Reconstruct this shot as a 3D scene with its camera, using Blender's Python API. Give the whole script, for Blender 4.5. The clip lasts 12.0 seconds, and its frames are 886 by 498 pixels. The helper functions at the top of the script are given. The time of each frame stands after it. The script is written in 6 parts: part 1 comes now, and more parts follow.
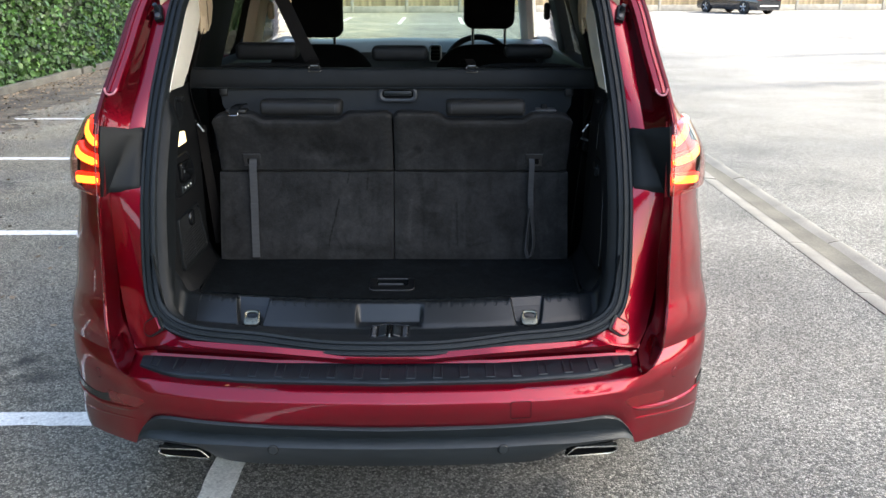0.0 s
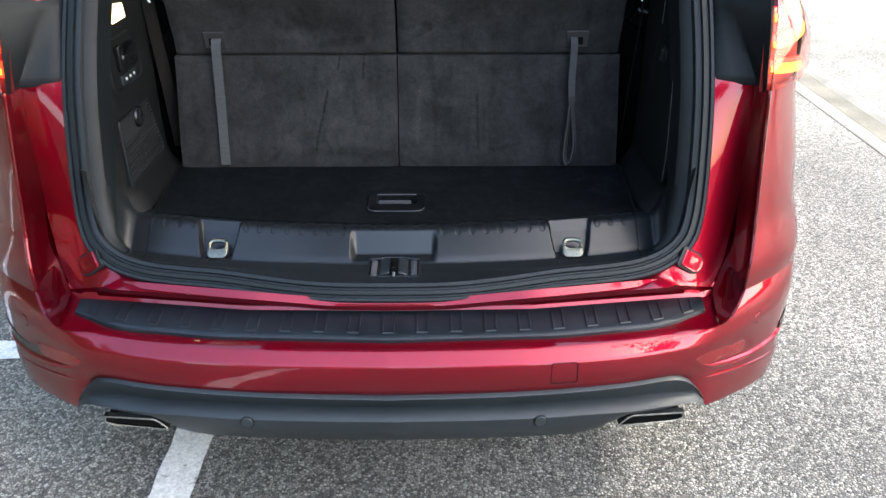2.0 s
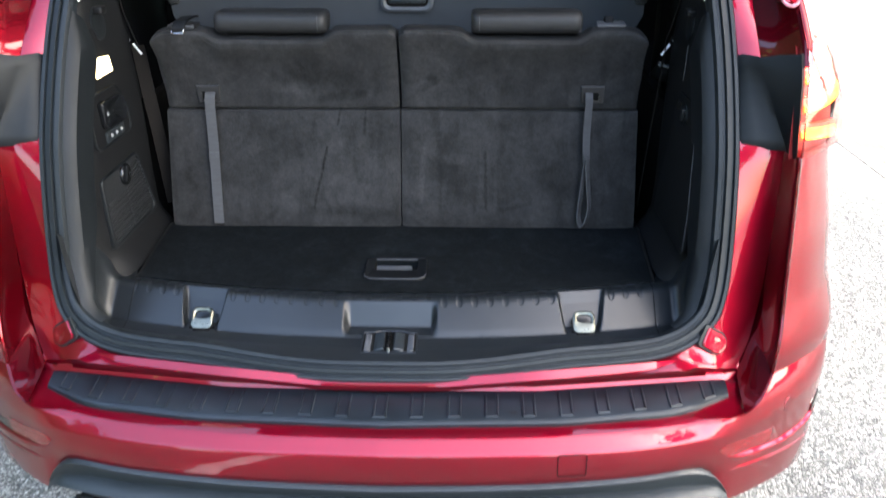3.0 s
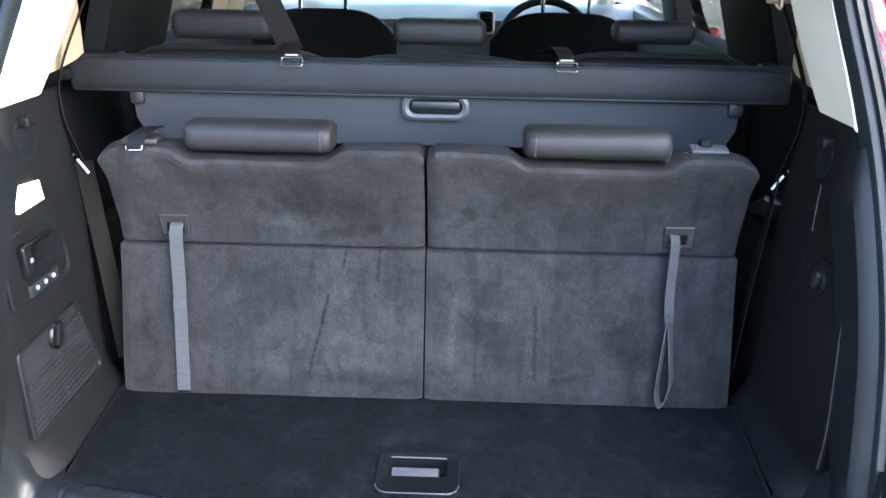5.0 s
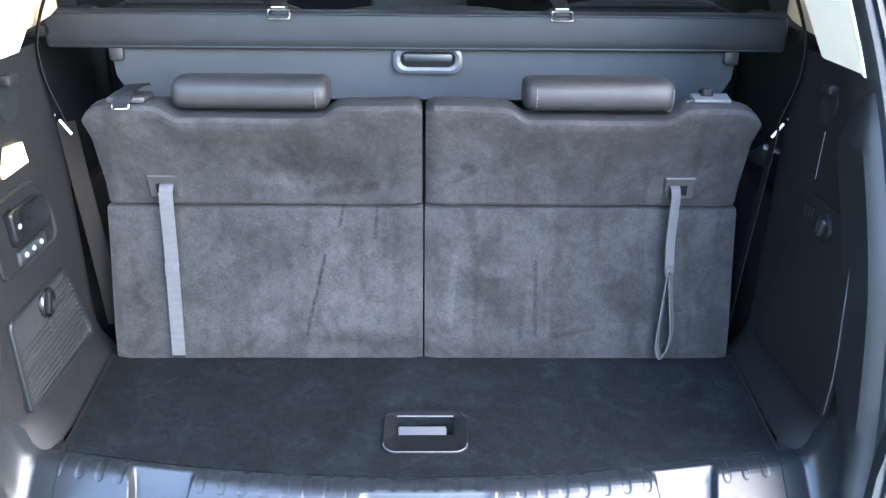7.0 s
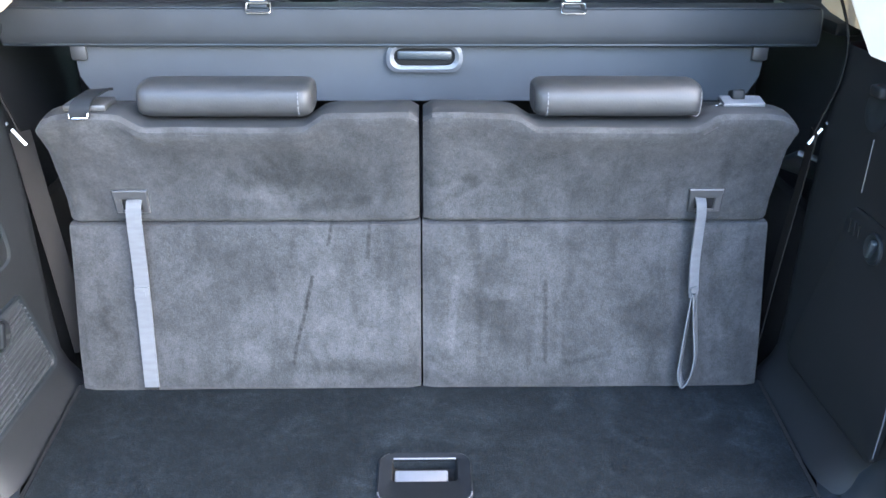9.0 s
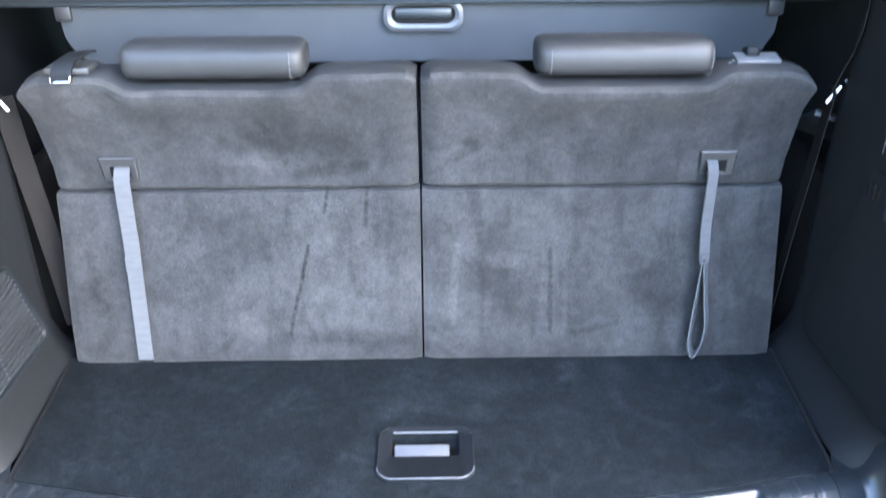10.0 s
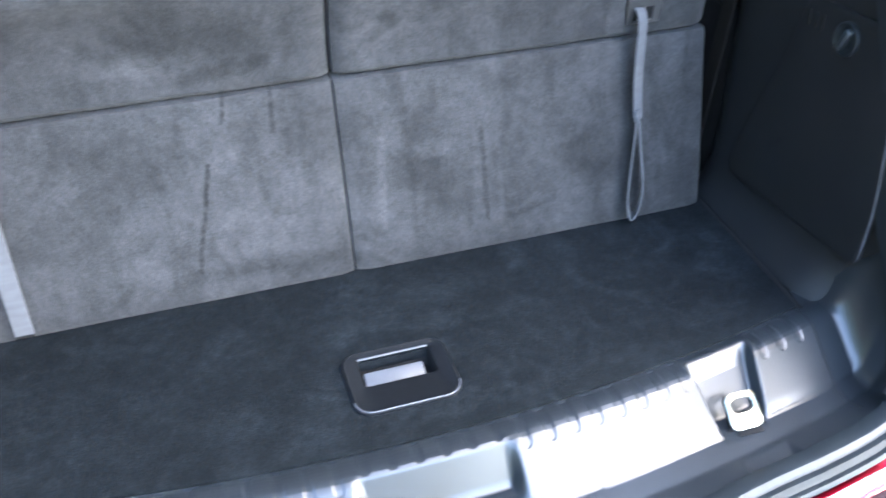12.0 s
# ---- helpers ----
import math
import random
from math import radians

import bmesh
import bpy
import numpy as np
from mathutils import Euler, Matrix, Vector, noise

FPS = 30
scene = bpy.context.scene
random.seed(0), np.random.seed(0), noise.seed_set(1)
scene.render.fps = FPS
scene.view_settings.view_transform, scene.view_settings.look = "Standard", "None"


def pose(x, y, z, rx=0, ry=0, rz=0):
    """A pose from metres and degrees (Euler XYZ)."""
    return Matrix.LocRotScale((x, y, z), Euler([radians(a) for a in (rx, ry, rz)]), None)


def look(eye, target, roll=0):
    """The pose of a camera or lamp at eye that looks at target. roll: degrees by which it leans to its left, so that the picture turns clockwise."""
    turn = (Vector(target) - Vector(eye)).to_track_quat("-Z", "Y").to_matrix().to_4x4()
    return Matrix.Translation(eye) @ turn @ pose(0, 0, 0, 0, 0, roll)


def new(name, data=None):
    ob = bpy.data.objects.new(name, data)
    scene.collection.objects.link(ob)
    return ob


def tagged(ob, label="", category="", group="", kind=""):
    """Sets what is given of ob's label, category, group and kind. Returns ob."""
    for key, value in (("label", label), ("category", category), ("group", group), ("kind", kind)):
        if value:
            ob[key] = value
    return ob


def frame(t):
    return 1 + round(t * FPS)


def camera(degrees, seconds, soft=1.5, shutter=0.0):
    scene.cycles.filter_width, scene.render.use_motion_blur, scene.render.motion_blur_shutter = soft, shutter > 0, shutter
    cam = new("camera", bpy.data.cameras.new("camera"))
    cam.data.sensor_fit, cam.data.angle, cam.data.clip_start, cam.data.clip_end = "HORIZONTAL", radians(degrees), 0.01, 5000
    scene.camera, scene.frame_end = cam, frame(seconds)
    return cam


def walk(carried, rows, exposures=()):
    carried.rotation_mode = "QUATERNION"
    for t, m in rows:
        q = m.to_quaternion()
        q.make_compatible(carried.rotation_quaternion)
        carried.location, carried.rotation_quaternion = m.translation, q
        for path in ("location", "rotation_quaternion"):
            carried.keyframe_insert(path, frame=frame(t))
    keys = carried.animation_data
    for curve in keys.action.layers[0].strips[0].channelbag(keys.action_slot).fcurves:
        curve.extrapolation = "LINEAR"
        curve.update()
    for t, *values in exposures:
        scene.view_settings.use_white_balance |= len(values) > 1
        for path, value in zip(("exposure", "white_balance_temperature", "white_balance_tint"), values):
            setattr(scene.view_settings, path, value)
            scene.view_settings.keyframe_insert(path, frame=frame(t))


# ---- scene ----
cam = camera(54.3, 12.0, shutter=0.4)
PATH = [
    (0, (0.143, -1.759, 1.566), (0.153, 0.151, 0.972), 0.1),
    (0.5, (0.138, -1.662, 1.556), (0.124, 0.242, 0.942), -0.1),
    (1, (0.098, -1.501, 1.534), (0.114, 0.375, 0.843), 0.3),
    (1.5, (0.082, -1.362, 1.498), (0.106, 0.471, 0.697), 0.4),
    (2, (0.114, -1.199, 1.486), (0.113, 0.6, 0.613), -0.2),
    (2.5, (0.153, -1.102, 1.483), (0.124, 0.689, 0.593), -0.4),
    (3, (0.167, -1.036, 1.505), (0.104, 0.792, 0.695), -0.3),
    (3.5, (0.122, -0.91, 1.522), (0.06, 0.966, 0.832), 0.5),
    (3.7, (0.083, -0.851, 1.531), (0.041, 1.036, 0.868), 1.0),
    (5.5, (0.066, -0.436, 1.514), (0.008, 1.427, 0.789), 0.9),
    (6, (0.033, -0.422, 1.518), (0.008, 1.405, 0.705), 0.3),
    (6.5, (0.031, -0.434, 1.527), (0.023, 1.385, 0.696), 0.1),
    (7, (0.008, -0.481, 1.508), (0.042, 1.36, 0.728), 0.6),
    (9, (0.006, -0.318, 1.504), (0.047, 1.507, 0.687), 0.3),
    (9.5, (0.01, -0.289, 1.495), (0.04, 1.545, 0.698), 0.1),
    (10, (0.021, -0.27, 1.488), (0.039, 1.519, 0.595), -0.4),
    (10.5, (-0.041, -0.23, 1.427), (-0.04, 1.451, 0.344), -1.6),
    (11, (-0.182, -0.132, 1.435), (-0.099, 1.482, 0.258), -3.2),
    (11.5, (-0.229, -0.083, 1.422), (0.086, 1.508, 0.253), -3.1),
    (12, (-0.177, -0.102, 1.43), (0.307, 1.479, 0.305), -1.4),
]
EXPOSURES = [(0, 2.45, 6900, 8), (1.0, 2.47, 6900, 8), (2.0, 3.05, 6900, 8), (2.5, 3.35, 6900, 8), (3.7, 4.03, 6700, 10), (5.4, 5.06, 6320, 10), (6.0, 5.42, 6280, 10), (7.0, 5.45, 6250, 10), (9.0, 5.80, 6200, 10), (10.0, 5.80, 6200, 10), (10.5, 5.23, 6250, 10), (11.0, 4.93, 6250, 10), (11.4, 5.03, 6250, 10), (12.0, 5.56, 6300, 10)]
walk(cam, [(t, look(eye, target, roll)) for t, eye, target, roll in PATH], EXPOSURES)

# ---- world, sun ----
world = bpy.data.worlds.new("sky")
scene.world = world
world.use_nodes = True
wn = world.node_tree
wn.nodes.clear()
sky = wn.nodes.new("ShaderNodeTexSky")
sky.sky_type = "NISHITA"
sky.sun_disc = False
sky.sun_elevation = radians(42)
sky.sun_rotation = radians(110)
sky.air_density, sky.dust_density, sky.ozone_density = 1.0, 2.4, 1.0
wbg = wn.nodes.new("ShaderNodeBackground")
wbg.inputs["Strength"].default_value = 0.15
wout = wn.nodes.new("ShaderNodeOutputWorld")
wn.links.new(sky.outputs[0], wbg.inputs["Color"])
wn.links.new(wbg.outputs[0], wout.inputs["Surface"])

sun_data = bpy.data.lights.new("sun", "SUN")
sun_data.energy = 2.4
sun_data.angle = radians(10)
sun_data.color = (1.0, 0.95, 0.87)
sun = new("sun", sun_data)
sun.matrix_world = look((12, 3.0, 9.5), (0, 0, 0))

# ---- materials ----
def material(name, base, rough=0.5, metal=0.0, coat=0.0, spec=0.5, var=0.0, var_scale=20.0, grain=0.0, grain_scale=400.0,
             bump=0.0, bump_scale=400.0, emit=None, power=0.0, rough_var=0.0, stretch=(1, 1, 1), island=0.0, second=None, second_scale=3.0, second_edge=(0.45, 0.6)):
    """A node material: base colour varied at two scales, roughness variation and fine relief, in metres."""
    m = bpy.data.materials.new(name)
    m.use_nodes = True
    nt = m.node_tree
    p = nt.nodes["Principled BSDF"]
    p.inputs["Roughness"].default_value = rough
    p.inputs["Metallic"].default_value = metal
    p.inputs["Coat Weight"].default_value = coat
    p.inputs["Coat Roughness"].default_value = 0.03
    p.inputs["Specular IOR Level"].default_value = spec
    p.inputs["Base Color"].default_value = (*base, 1)
    geo = nt.nodes.new("ShaderNodeTexCoord")
    mapping = nt.nodes.new("ShaderNodeMapping")
    mapping.inputs["Scale"].default_value = stretch
    nt.links.new(geo.outputs["Object"], mapping.inputs["Vector"])

    def tex(scale, detail=4.0):
        n = nt.nodes.new("ShaderNodeTexNoise")
        n.inputs["Scale"].default_value = scale
        n.inputs["Detail"].default_value = detail
        nt.links.new(mapping.outputs[0], n.inputs["Vector"])
        return n

    colour = None
    if second:
        n = tex(second_scale, 5.0)
        ramp = nt.nodes.new("ShaderNodeMapRange")
        ramp.inputs["From Min"].default_value, ramp.inputs["From Max"].default_value = second_edge
        nt.links.new(n.outputs["Fac"], ramp.inputs["Value"])
        mix = nt.nodes.new("ShaderNodeMix")
        mix.data_type = "RGBA"
        mix.inputs["A"].default_value, mix.inputs["B"].default_value = (*base, 1), (*second, 1)
        nt.links.new(ramp.outputs[0], mix.inputs["Factor"])
        colour = mix.outputs["Result"]
    for amount, scale in ((var, var_scale), (grain, grain_scale)):
        if not amount:
            continue
        n = tex(scale)
        ramp = nt.nodes.new("ShaderNodeMapRange")
        ramp.inputs["From Min"].default_value, ramp.inputs["From Max"].default_value = 0.3, 0.7
        ramp.inputs["To Min"].default_value, ramp.inputs["To Max"].default_value = 1 - amount, 1 + amount
        nt.links.new(n.outputs["Fac"], ramp.inputs["Value"])
        mix = nt.nodes.new("ShaderNodeMix")
        mix.data_type, mix.blend_type = "RGBA", "MULTIPLY"
        mix.inputs["Factor"].default_value = 1.0
        if colour:
            nt.links.new(colour, mix.inputs["A"])
        else:
            mix.inputs["A"].default_value = (*base, 1)
        nt.links.new(ramp.outputs[0], mix.inputs["B"])
        colour = mix.outputs["Result"]
    if island:
        g = nt.nodes.new("ShaderNodeNewGeometry")
        ramp = nt.nodes.new("ShaderNodeMapRange")
        ramp.inputs["To Min"].default_value, ramp.inputs["To Max"].default_value = 1 - island, 1 + island
        nt.links.new(g.outputs["Random Per Island"], ramp.inputs["Value"])
        mix = nt.nodes.new("ShaderNodeMix")
        mix.data_type, mix.blend_type = "RGBA", "MULTIPLY"
        mix.inputs["Factor"].default_value = 1.0
        if colour:
            nt.links.new(colour, mix.inputs["A"])
        else:
            mix.inputs["A"].default_value = (*base, 1)
        nt.links.new(ramp.outputs[0], mix.inputs["B"])
        colour = mix.outputs["Result"]
    if colour:
        nt.links.new(colour, p.inputs["Base Color"])
    if rough_var:
        n = tex(var_scale * 2)
        ramp = nt.nodes.new("ShaderNodeMapRange")
        ramp.inputs["To Min"].default_value, ramp.inputs["To Max"].default_value = max(rough - rough_var, 0), min(rough + rough_var, 1)
        nt.links.new(n.outputs["Fac"], ramp.inputs["Value"])
        nt.links.new(ramp.outputs[0], p.inputs["Roughness"])
    if bump:
        n = tex(bump_scale, 3.0)
        b = nt.nodes.new("ShaderNodeBump")
        b.inputs["Strength"].default_value = bump
        b.inputs["Distance"].default_value = 0.3 / bump_scale
        nt.links.new(n.outputs["Fac"], b.inputs["Height"])
        nt.links.new(b.outputs[0], p.inputs["Normal"])
    if emit:
        p.inputs["Emission Color"].default_value = (*emit, 1)
        p.inputs["Emission Strength"].default_value = power
    return m


def glass(name, tint, gloss=1.0):
    """Thin clear glazing: see-through, with a mirror sheen that grows towards grazing."""
    m = bpy.data.materials.new(name)
    m.use_nodes = True
    nt = m.node_tree
    nt.nodes.clear()
    clear = nt.nodes.new("ShaderNodeBsdfTransparent")
    clear.inputs["Color"].default_value = (*tint, 1)
    shine = nt.nodes.new("ShaderNodeBsdfGlossy")
    shine.inputs["Roughness"].default_value = 0.02
    edge = nt.nodes.new("ShaderNodeLayerWeight")
    power = nt.nodes.new("ShaderNodeMath")
    power.operation = "POWER"
    power.inputs[1].default_value = 4.0
    nt.links.new(edge.outputs["Facing"], power.inputs[0])
    fres = nt.nodes.new("ShaderNodeMapRange")
    fres.inputs["To Min"].default_value = 0.05
    fres.inputs["To Max"].default_value = gloss
    nt.links.new(power.outputs[0], fres.inputs["Value"])
    mix = nt.nodes.new("ShaderNodeMixShader")
    out = nt.nodes.new("ShaderNodeOutputMaterial")
    nt.links.new(fres.outputs[0], mix.inputs[0])
    nt.links.new(clear.outputs[0], mix.inputs[1])
    nt.links.new(shine.outputs[0], mix.inputs[2])
    nt.links.new(mix.outputs[0], out.inputs["Surface"])
    return m


def asphalt_material():
    m = bpy.data.materials.new("asphalt")
    m.use_nodes = True
    nt = m.node_tree
    p = nt.nodes["Principled BSDF"]
    p.inputs["Roughness"].default_value = 0.75
    p.inputs["Specular IOR Level"].default_value = 0.5
    co = nt.nodes.new("ShaderNodeTexCoord")

    def noise_at(scale, detail=4.0):
        n = nt.nodes.new("ShaderNodeTexNoise")
        n.inputs["Scale"].default_value, n.inputs["Detail"].default_value = scale, detail
        nt.links.new(co.outputs["Object"], n.inputs["Vector"])
        return n.outputs["Fac"]

    def ranged(value, a, b, lo, hi):
        r = nt.nodes.new("ShaderNodeMapRange")
        for key, v in zip(("From Min", "From Max", "To Min", "To Max"), (a, b, lo, hi)):
            r.inputs[key].default_value = v
        nt.links.new(value, r.inputs["Value"])
        return r.outputs[0]

    def mixed(fac, a, b, how="MIX"):
        x = nt.nodes.new("ShaderNodeMix")
        x.data_type, x.blend_type = "RGBA", how
        for key, v in (("Factor", fac), ("A", a), ("B", b)):
            if isinstance(v, tuple):
                x.inputs[key].default_value = (*v, 1)
            elif isinstance(v, float):
                x.inputs[key].default_value = v
            else:
                nt.links.new(v, x.inputs[key])
        return x.outputs["Result"]

    cells = nt.nodes.new("ShaderNodeTexVoronoi")
    cells.inputs["Scale"].default_value = 118.0
    nt.links.new(co.outputs["Object"], cells.inputs["Vector"])
    wide = nt.nodes.new("ShaderNodeSeparateColor")
    nt.links.new(cells.outputs["Color"], wide.inputs[0])
    stone = mixed(ranged(wide.outputs[0], 0.0, 1.0, 0.0, 1.0), (0.085, 0.083, 0.077), (0.450, 0.436, 0.400))
    joints = nt.nodes.new("ShaderNodeTexVoronoi")
    joints.feature = "DISTANCE_TO_EDGE"
    joints.inputs["Scale"].default_value = 118.0
    nt.links.new(co.outputs["Object"], joints.inputs["Vector"])
    pits = ranged(joints.outputs["Distance"], 0.0, 0.15, 0.95, 0.0)
    col = mixed(pits, stone, (0.030, 0.030, 0.030))
    col = mixed(1.0, col, ranged(noise_at(330.0, 3.0), 0.3, 0.7, 0.55, 1.45), "MULTIPLY")
    col = mixed(1.0, col, ranged(noise_at(1.3, 6.0), 0.3, 0.7, 0.75, 1.25), "MULTIPLY")
    col = mixed(ranged(noise_at(0.55, 3.0), 0.56, 0.7, 0.0, 0.35), col, (0.045, 0.042, 0.038))
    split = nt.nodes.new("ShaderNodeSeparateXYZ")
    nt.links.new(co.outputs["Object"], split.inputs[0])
    # paler tarmac past the drain puts the sunlit far ground into the colour
    sunlit_beyond = ranged(split.outputs["X"], 2.7, 6.0, 0.0, 0.75)
    sunlit_patch = nt.nodes.new("ShaderNodeMath")
    sunlit_patch.operation = "MULTIPLY"
    nt.links.new(sunlit_beyond, sunlit_patch.inputs[0])
    nt.links.new(ranged(noise_at(0.35, 5.0), 0.35, 0.65, 0.15, 1.0), sunlit_patch.inputs[1])
    col = mixed(sunlit_patch.outputs[0], col, (0.36, 0.35, 0.33))
    # pale dust and leaf dirt on the bays beside the ivy, brightened against their shade
    dust_and_lift = nt.nodes.new("ShaderNodeMath")
    dust_and_lift.operation = "MULTIPLY"
    nt.links.new(ranged(split.outputs["X"], -0.5, -1.5, 0.0, 0.75), dust_and_lift.inputs[0])
    nt.links.new(ranged(noise_at(1.1, 6.0), 0.32, 0.6, 0.35, 1.0), dust_and_lift.inputs[1])
    col = mixed(dust_and_lift.outputs[0], col, mixed(1.0, col, (1.95, 1.78, 1.42), "MULTIPLY"))
    # old oil drips in the bays
    for cx, cy, size in ((-1.58, 1.46, 0.32), (-1.66, 1.68, 0.22), (-3.4, 4.9, 0.45), (-2.7, 2.4, 0.25)):
        away = nt.nodes.new("ShaderNodeVectorMath")
        away.operation = "DISTANCE"
        away.inputs[1].default_value = (cx, cy, 0.0)
        nt.links.new(co.outputs["Object"], away.inputs[0])
        blot = nt.nodes.new("ShaderNodeMath")
        blot.operation = "MULTIPLY"
        nt.links.new(ranged(away.outputs["Value"], 0.0, size, 1.0, 0.0), blot.inputs[0])
        nt.links.new(ranged(noise_at(9.0, 5.0), 0.40, 0.62, 0.0, 1.0), blot.inputs[1])
        col = mixed(blot.outputs[0], col, (0.022, 0.021, 0.019))
    nt.links.new(col, p.inputs["Base Color"])
    b = nt.nodes.new("ShaderNodeBump")
    b.inputs["Strength"].default_value, b.inputs["Distance"].default_value = 1.0, 0.006
    nt.links.new(ranged(joints.outputs["Distance"], 0.0, 0.22, 0.0, 1.0), b.inputs["Height"])
    nt.links.new(b.outputs[0], p.inputs["Normal"])
    return m


def napped(name, base, layers, sheen=0.1, rubs=(), pile=0.6):
    """Napped cloth in metres. layers: noise scale, detail, distortion, low and high factor, noise range, squeeze of the upright axis.
    rubs: soft strokes where the nap is soiled or brushed, x and z of both ends, half-width and change of tone."""
    m = bpy.data.materials.new(name)
    m.use_nodes = True
    nt = m.node_tree
    p = nt.nodes["Principled BSDF"]
    p.inputs["Roughness"].default_value = 0.95
    p.inputs["Specular IOR Level"].default_value = 0.04
    p.inputs["Sheen Weight"].default_value = sheen
    p.inputs["Sheen Roughness"].default_value = 0.5
    co = nt.nodes.new("ShaderNodeTexCoord").outputs["Object"]

    def ranged(value, a, b, lo, hi, smooth=False):
        r = nt.nodes.new("ShaderNodeMapRange")
        r.interpolation_type = "SMOOTHSTEP" if smooth else "LINEAR"
        for key, v in zip(("From Min", "From Max", "To Min", "To Max"), (a, b, lo, hi)):
            r.inputs[key].default_value = v
        nt.links.new(value, r.inputs["Value"])
        return r.outputs[0]

    def vec(op, a, b=None, out=0):
        n = nt.nodes.new("ShaderNodeVectorMath")
        n.operation = op
        for k, v in enumerate((a, b)):
            if v is None:
                continue
            if isinstance(v, tuple):
                n.inputs[k].default_value = v
            else:
                nt.links.new(v, n.inputs[k])
        return n.outputs[out]

    def times(a, b):
        n = nt.nodes.new("ShaderNodeMath")
        n.operation = "MULTIPLY"
        for k, v in enumerate((a, b)):
            if isinstance(v, float):
                n.inputs[k].default_value = v
            else:
                nt.links.new(v, n.inputs[k])
        return n.outputs[0]

    def noise_of(scale, detail, warp, squeeze=1.0, rough=0.62):
        n = nt.nodes.new("ShaderNodeTexNoise")
        for key, v in (("Scale", scale), ("Detail", detail), ("Roughness", rough), ("Distortion", warp)):
            n.inputs[key].default_value = v
        place = nt.nodes.new("ShaderNodeMapping")
        place.inputs["Scale"].default_value = (1.0, 1.0, squeeze)
        place.inputs["Rotation"].default_value = (0.0, 0.22 if squeeze != 1.0 else 0.0, 0.0)
        nt.links.new(co, place.inputs["Vector"])
        nt.links.new(place.outputs[0], n.inputs["Vector"])
        return n

    tone, fine = None, None
    for scale, detail, warp, lo, hi, a, b, squeeze in layers:
        n = noise_of(scale, detail, warp, squeeze)
        f = ranged(n.outputs["Fac"], a, b, lo, hi)
        tone = f if tone is None else times(tone, f)
        fine = n
    if rubs:
        wob = noise_of(16.0, 5.0, 0.0)
        shift = vec("MULTIPLY", vec("SUBTRACT", wob.outputs["Color"], (0.5, 0.5, 0.5)), (0.045, 0.0, 0.045))
        grit = noise_of(130.0, 4.0, 0.0)
        where = vec("MULTIPLY", vec("ADD", co, shift), (1.0, 0.0, 1.0))
        sharp = vec("MULTIPLY", vec("ADD", co, vec("MULTIPLY", shift, (0.12, 0.0, 0.12))), (1.0, 0.0, 1.0))
        broken = ranged(grit.outputs["Fac"], 0.38, 0.6, 0.35, 1.25)
        patchy = ranged(grit.outputs["Fac"], 0.35, 0.65, 0.78, 1.10)
        for xa, za, xb, zb, width, amount in rubs:
            d = Vector((xb - xa, 0, zb - za))
            rel = vec("SUBTRACT", sharp if width < 0.008 else where, (xa, 0.0, za))
            along = ranged(vec("DOT_PRODUCT", rel, tuple(d), 1), 0.0, d.length_squared, 0.0, 1.0)
            foot = nt.nodes.new("ShaderNodeVectorMath")
            foot.operation = "SCALE"
            foot.inputs[0].default_value = tuple(d)
            nt.links.new(along, foot.inputs["Scale"])
            far = vec("LENGTH", vec("SUBTRACT", rel, foot.outputs[0]), None, 1)
            mark = times(ranged(far, width * 0.25, width * 1.6, amount, 0.0, True), broken if width < 0.008 else patchy)
            plus = nt.nodes.new("ShaderNodeMath")
            plus.inputs[1].default_value = 1.0
            nt.links.new(mark, plus.inputs[0])
            tone = times(tone, plus.outputs[0])
    x = nt.nodes.new("ShaderNodeMix")
    x.data_type, x.blend_type = "RGBA", "MULTIPLY"
    x.inputs["Factor"].default_value = 1.0
    x.inputs["A"].default_value = (*base, 1)
    nt.links.new(tone, x.inputs["B"])
    nt.links.new(x.outputs["Result"], p.inputs["Base Color"])
    bump = nt.nodes.new("ShaderNodeBump")
    bump.inputs["Strength"].default_value, bump.inputs["Distance"].default_value = pile, 0.0012
    nt.links.new(fine.outputs["Fac"], bump.inputs["Height"])
    nt.links.new(bump.outputs[0], p.inputs["Normal"])
    return m


RED = material("red_paint", (0.245, 0.0033, 0.0165), rough=0.42, metal=0.9, coat=1.0, spec=0.05, grain=0.10, grain_scale=1500, var=0.04, var_scale=4)
RED.node_tree.nodes["Principled BSDF"].inputs["Specular Tint"].default_value = (0.12, 0.0, 0.005, 1)  # the flake darkens towards grazing
SEALER = material("painted_sealer", (0.55, 0.20, 0.24), rough=0.45, spec=0.5, var=0.15, var_scale=120, bump=0.4, bump_scale=200)
# the body's red, darkened to put the gap's shade into the colour
REDSHADE = material("shaded_red_paint", (0.11, 0.0016, 0.007), rough=0.25, metal=0.85, coat=0.6, spec=0.05, var=0.08, var_scale=9)
PLASTIC = material("black_plastic", (0.0098, 0.0136, 0.0165), rough=0.42, spec=0.5, bump=0.25, bump_scale=900, var=0.12, var_scale=18, rough_var=0.08)
SILL = material("sill_plastic", (0.0092, 0.0112, 0.0132), rough=0.30, spec=0.42, bump=0.2, bump_scale=1100, var=0.12, var_scale=12, rough_var=0.05)
GREYP = material("grey_bumper_plastic", (0.0115, 0.0165, 0.0198), rough=0.48, spec=0.5, bump=0.3, bump_scale=1000, var=0.15, var_scale=10, rough_var=0.08)
TRIM = material("interior_trim", (0.0053, 0.0058, 0.0066), rough=0.55, spec=0.18, bump=0.35, bump_scale=700, var=0.15, var_scale=15)
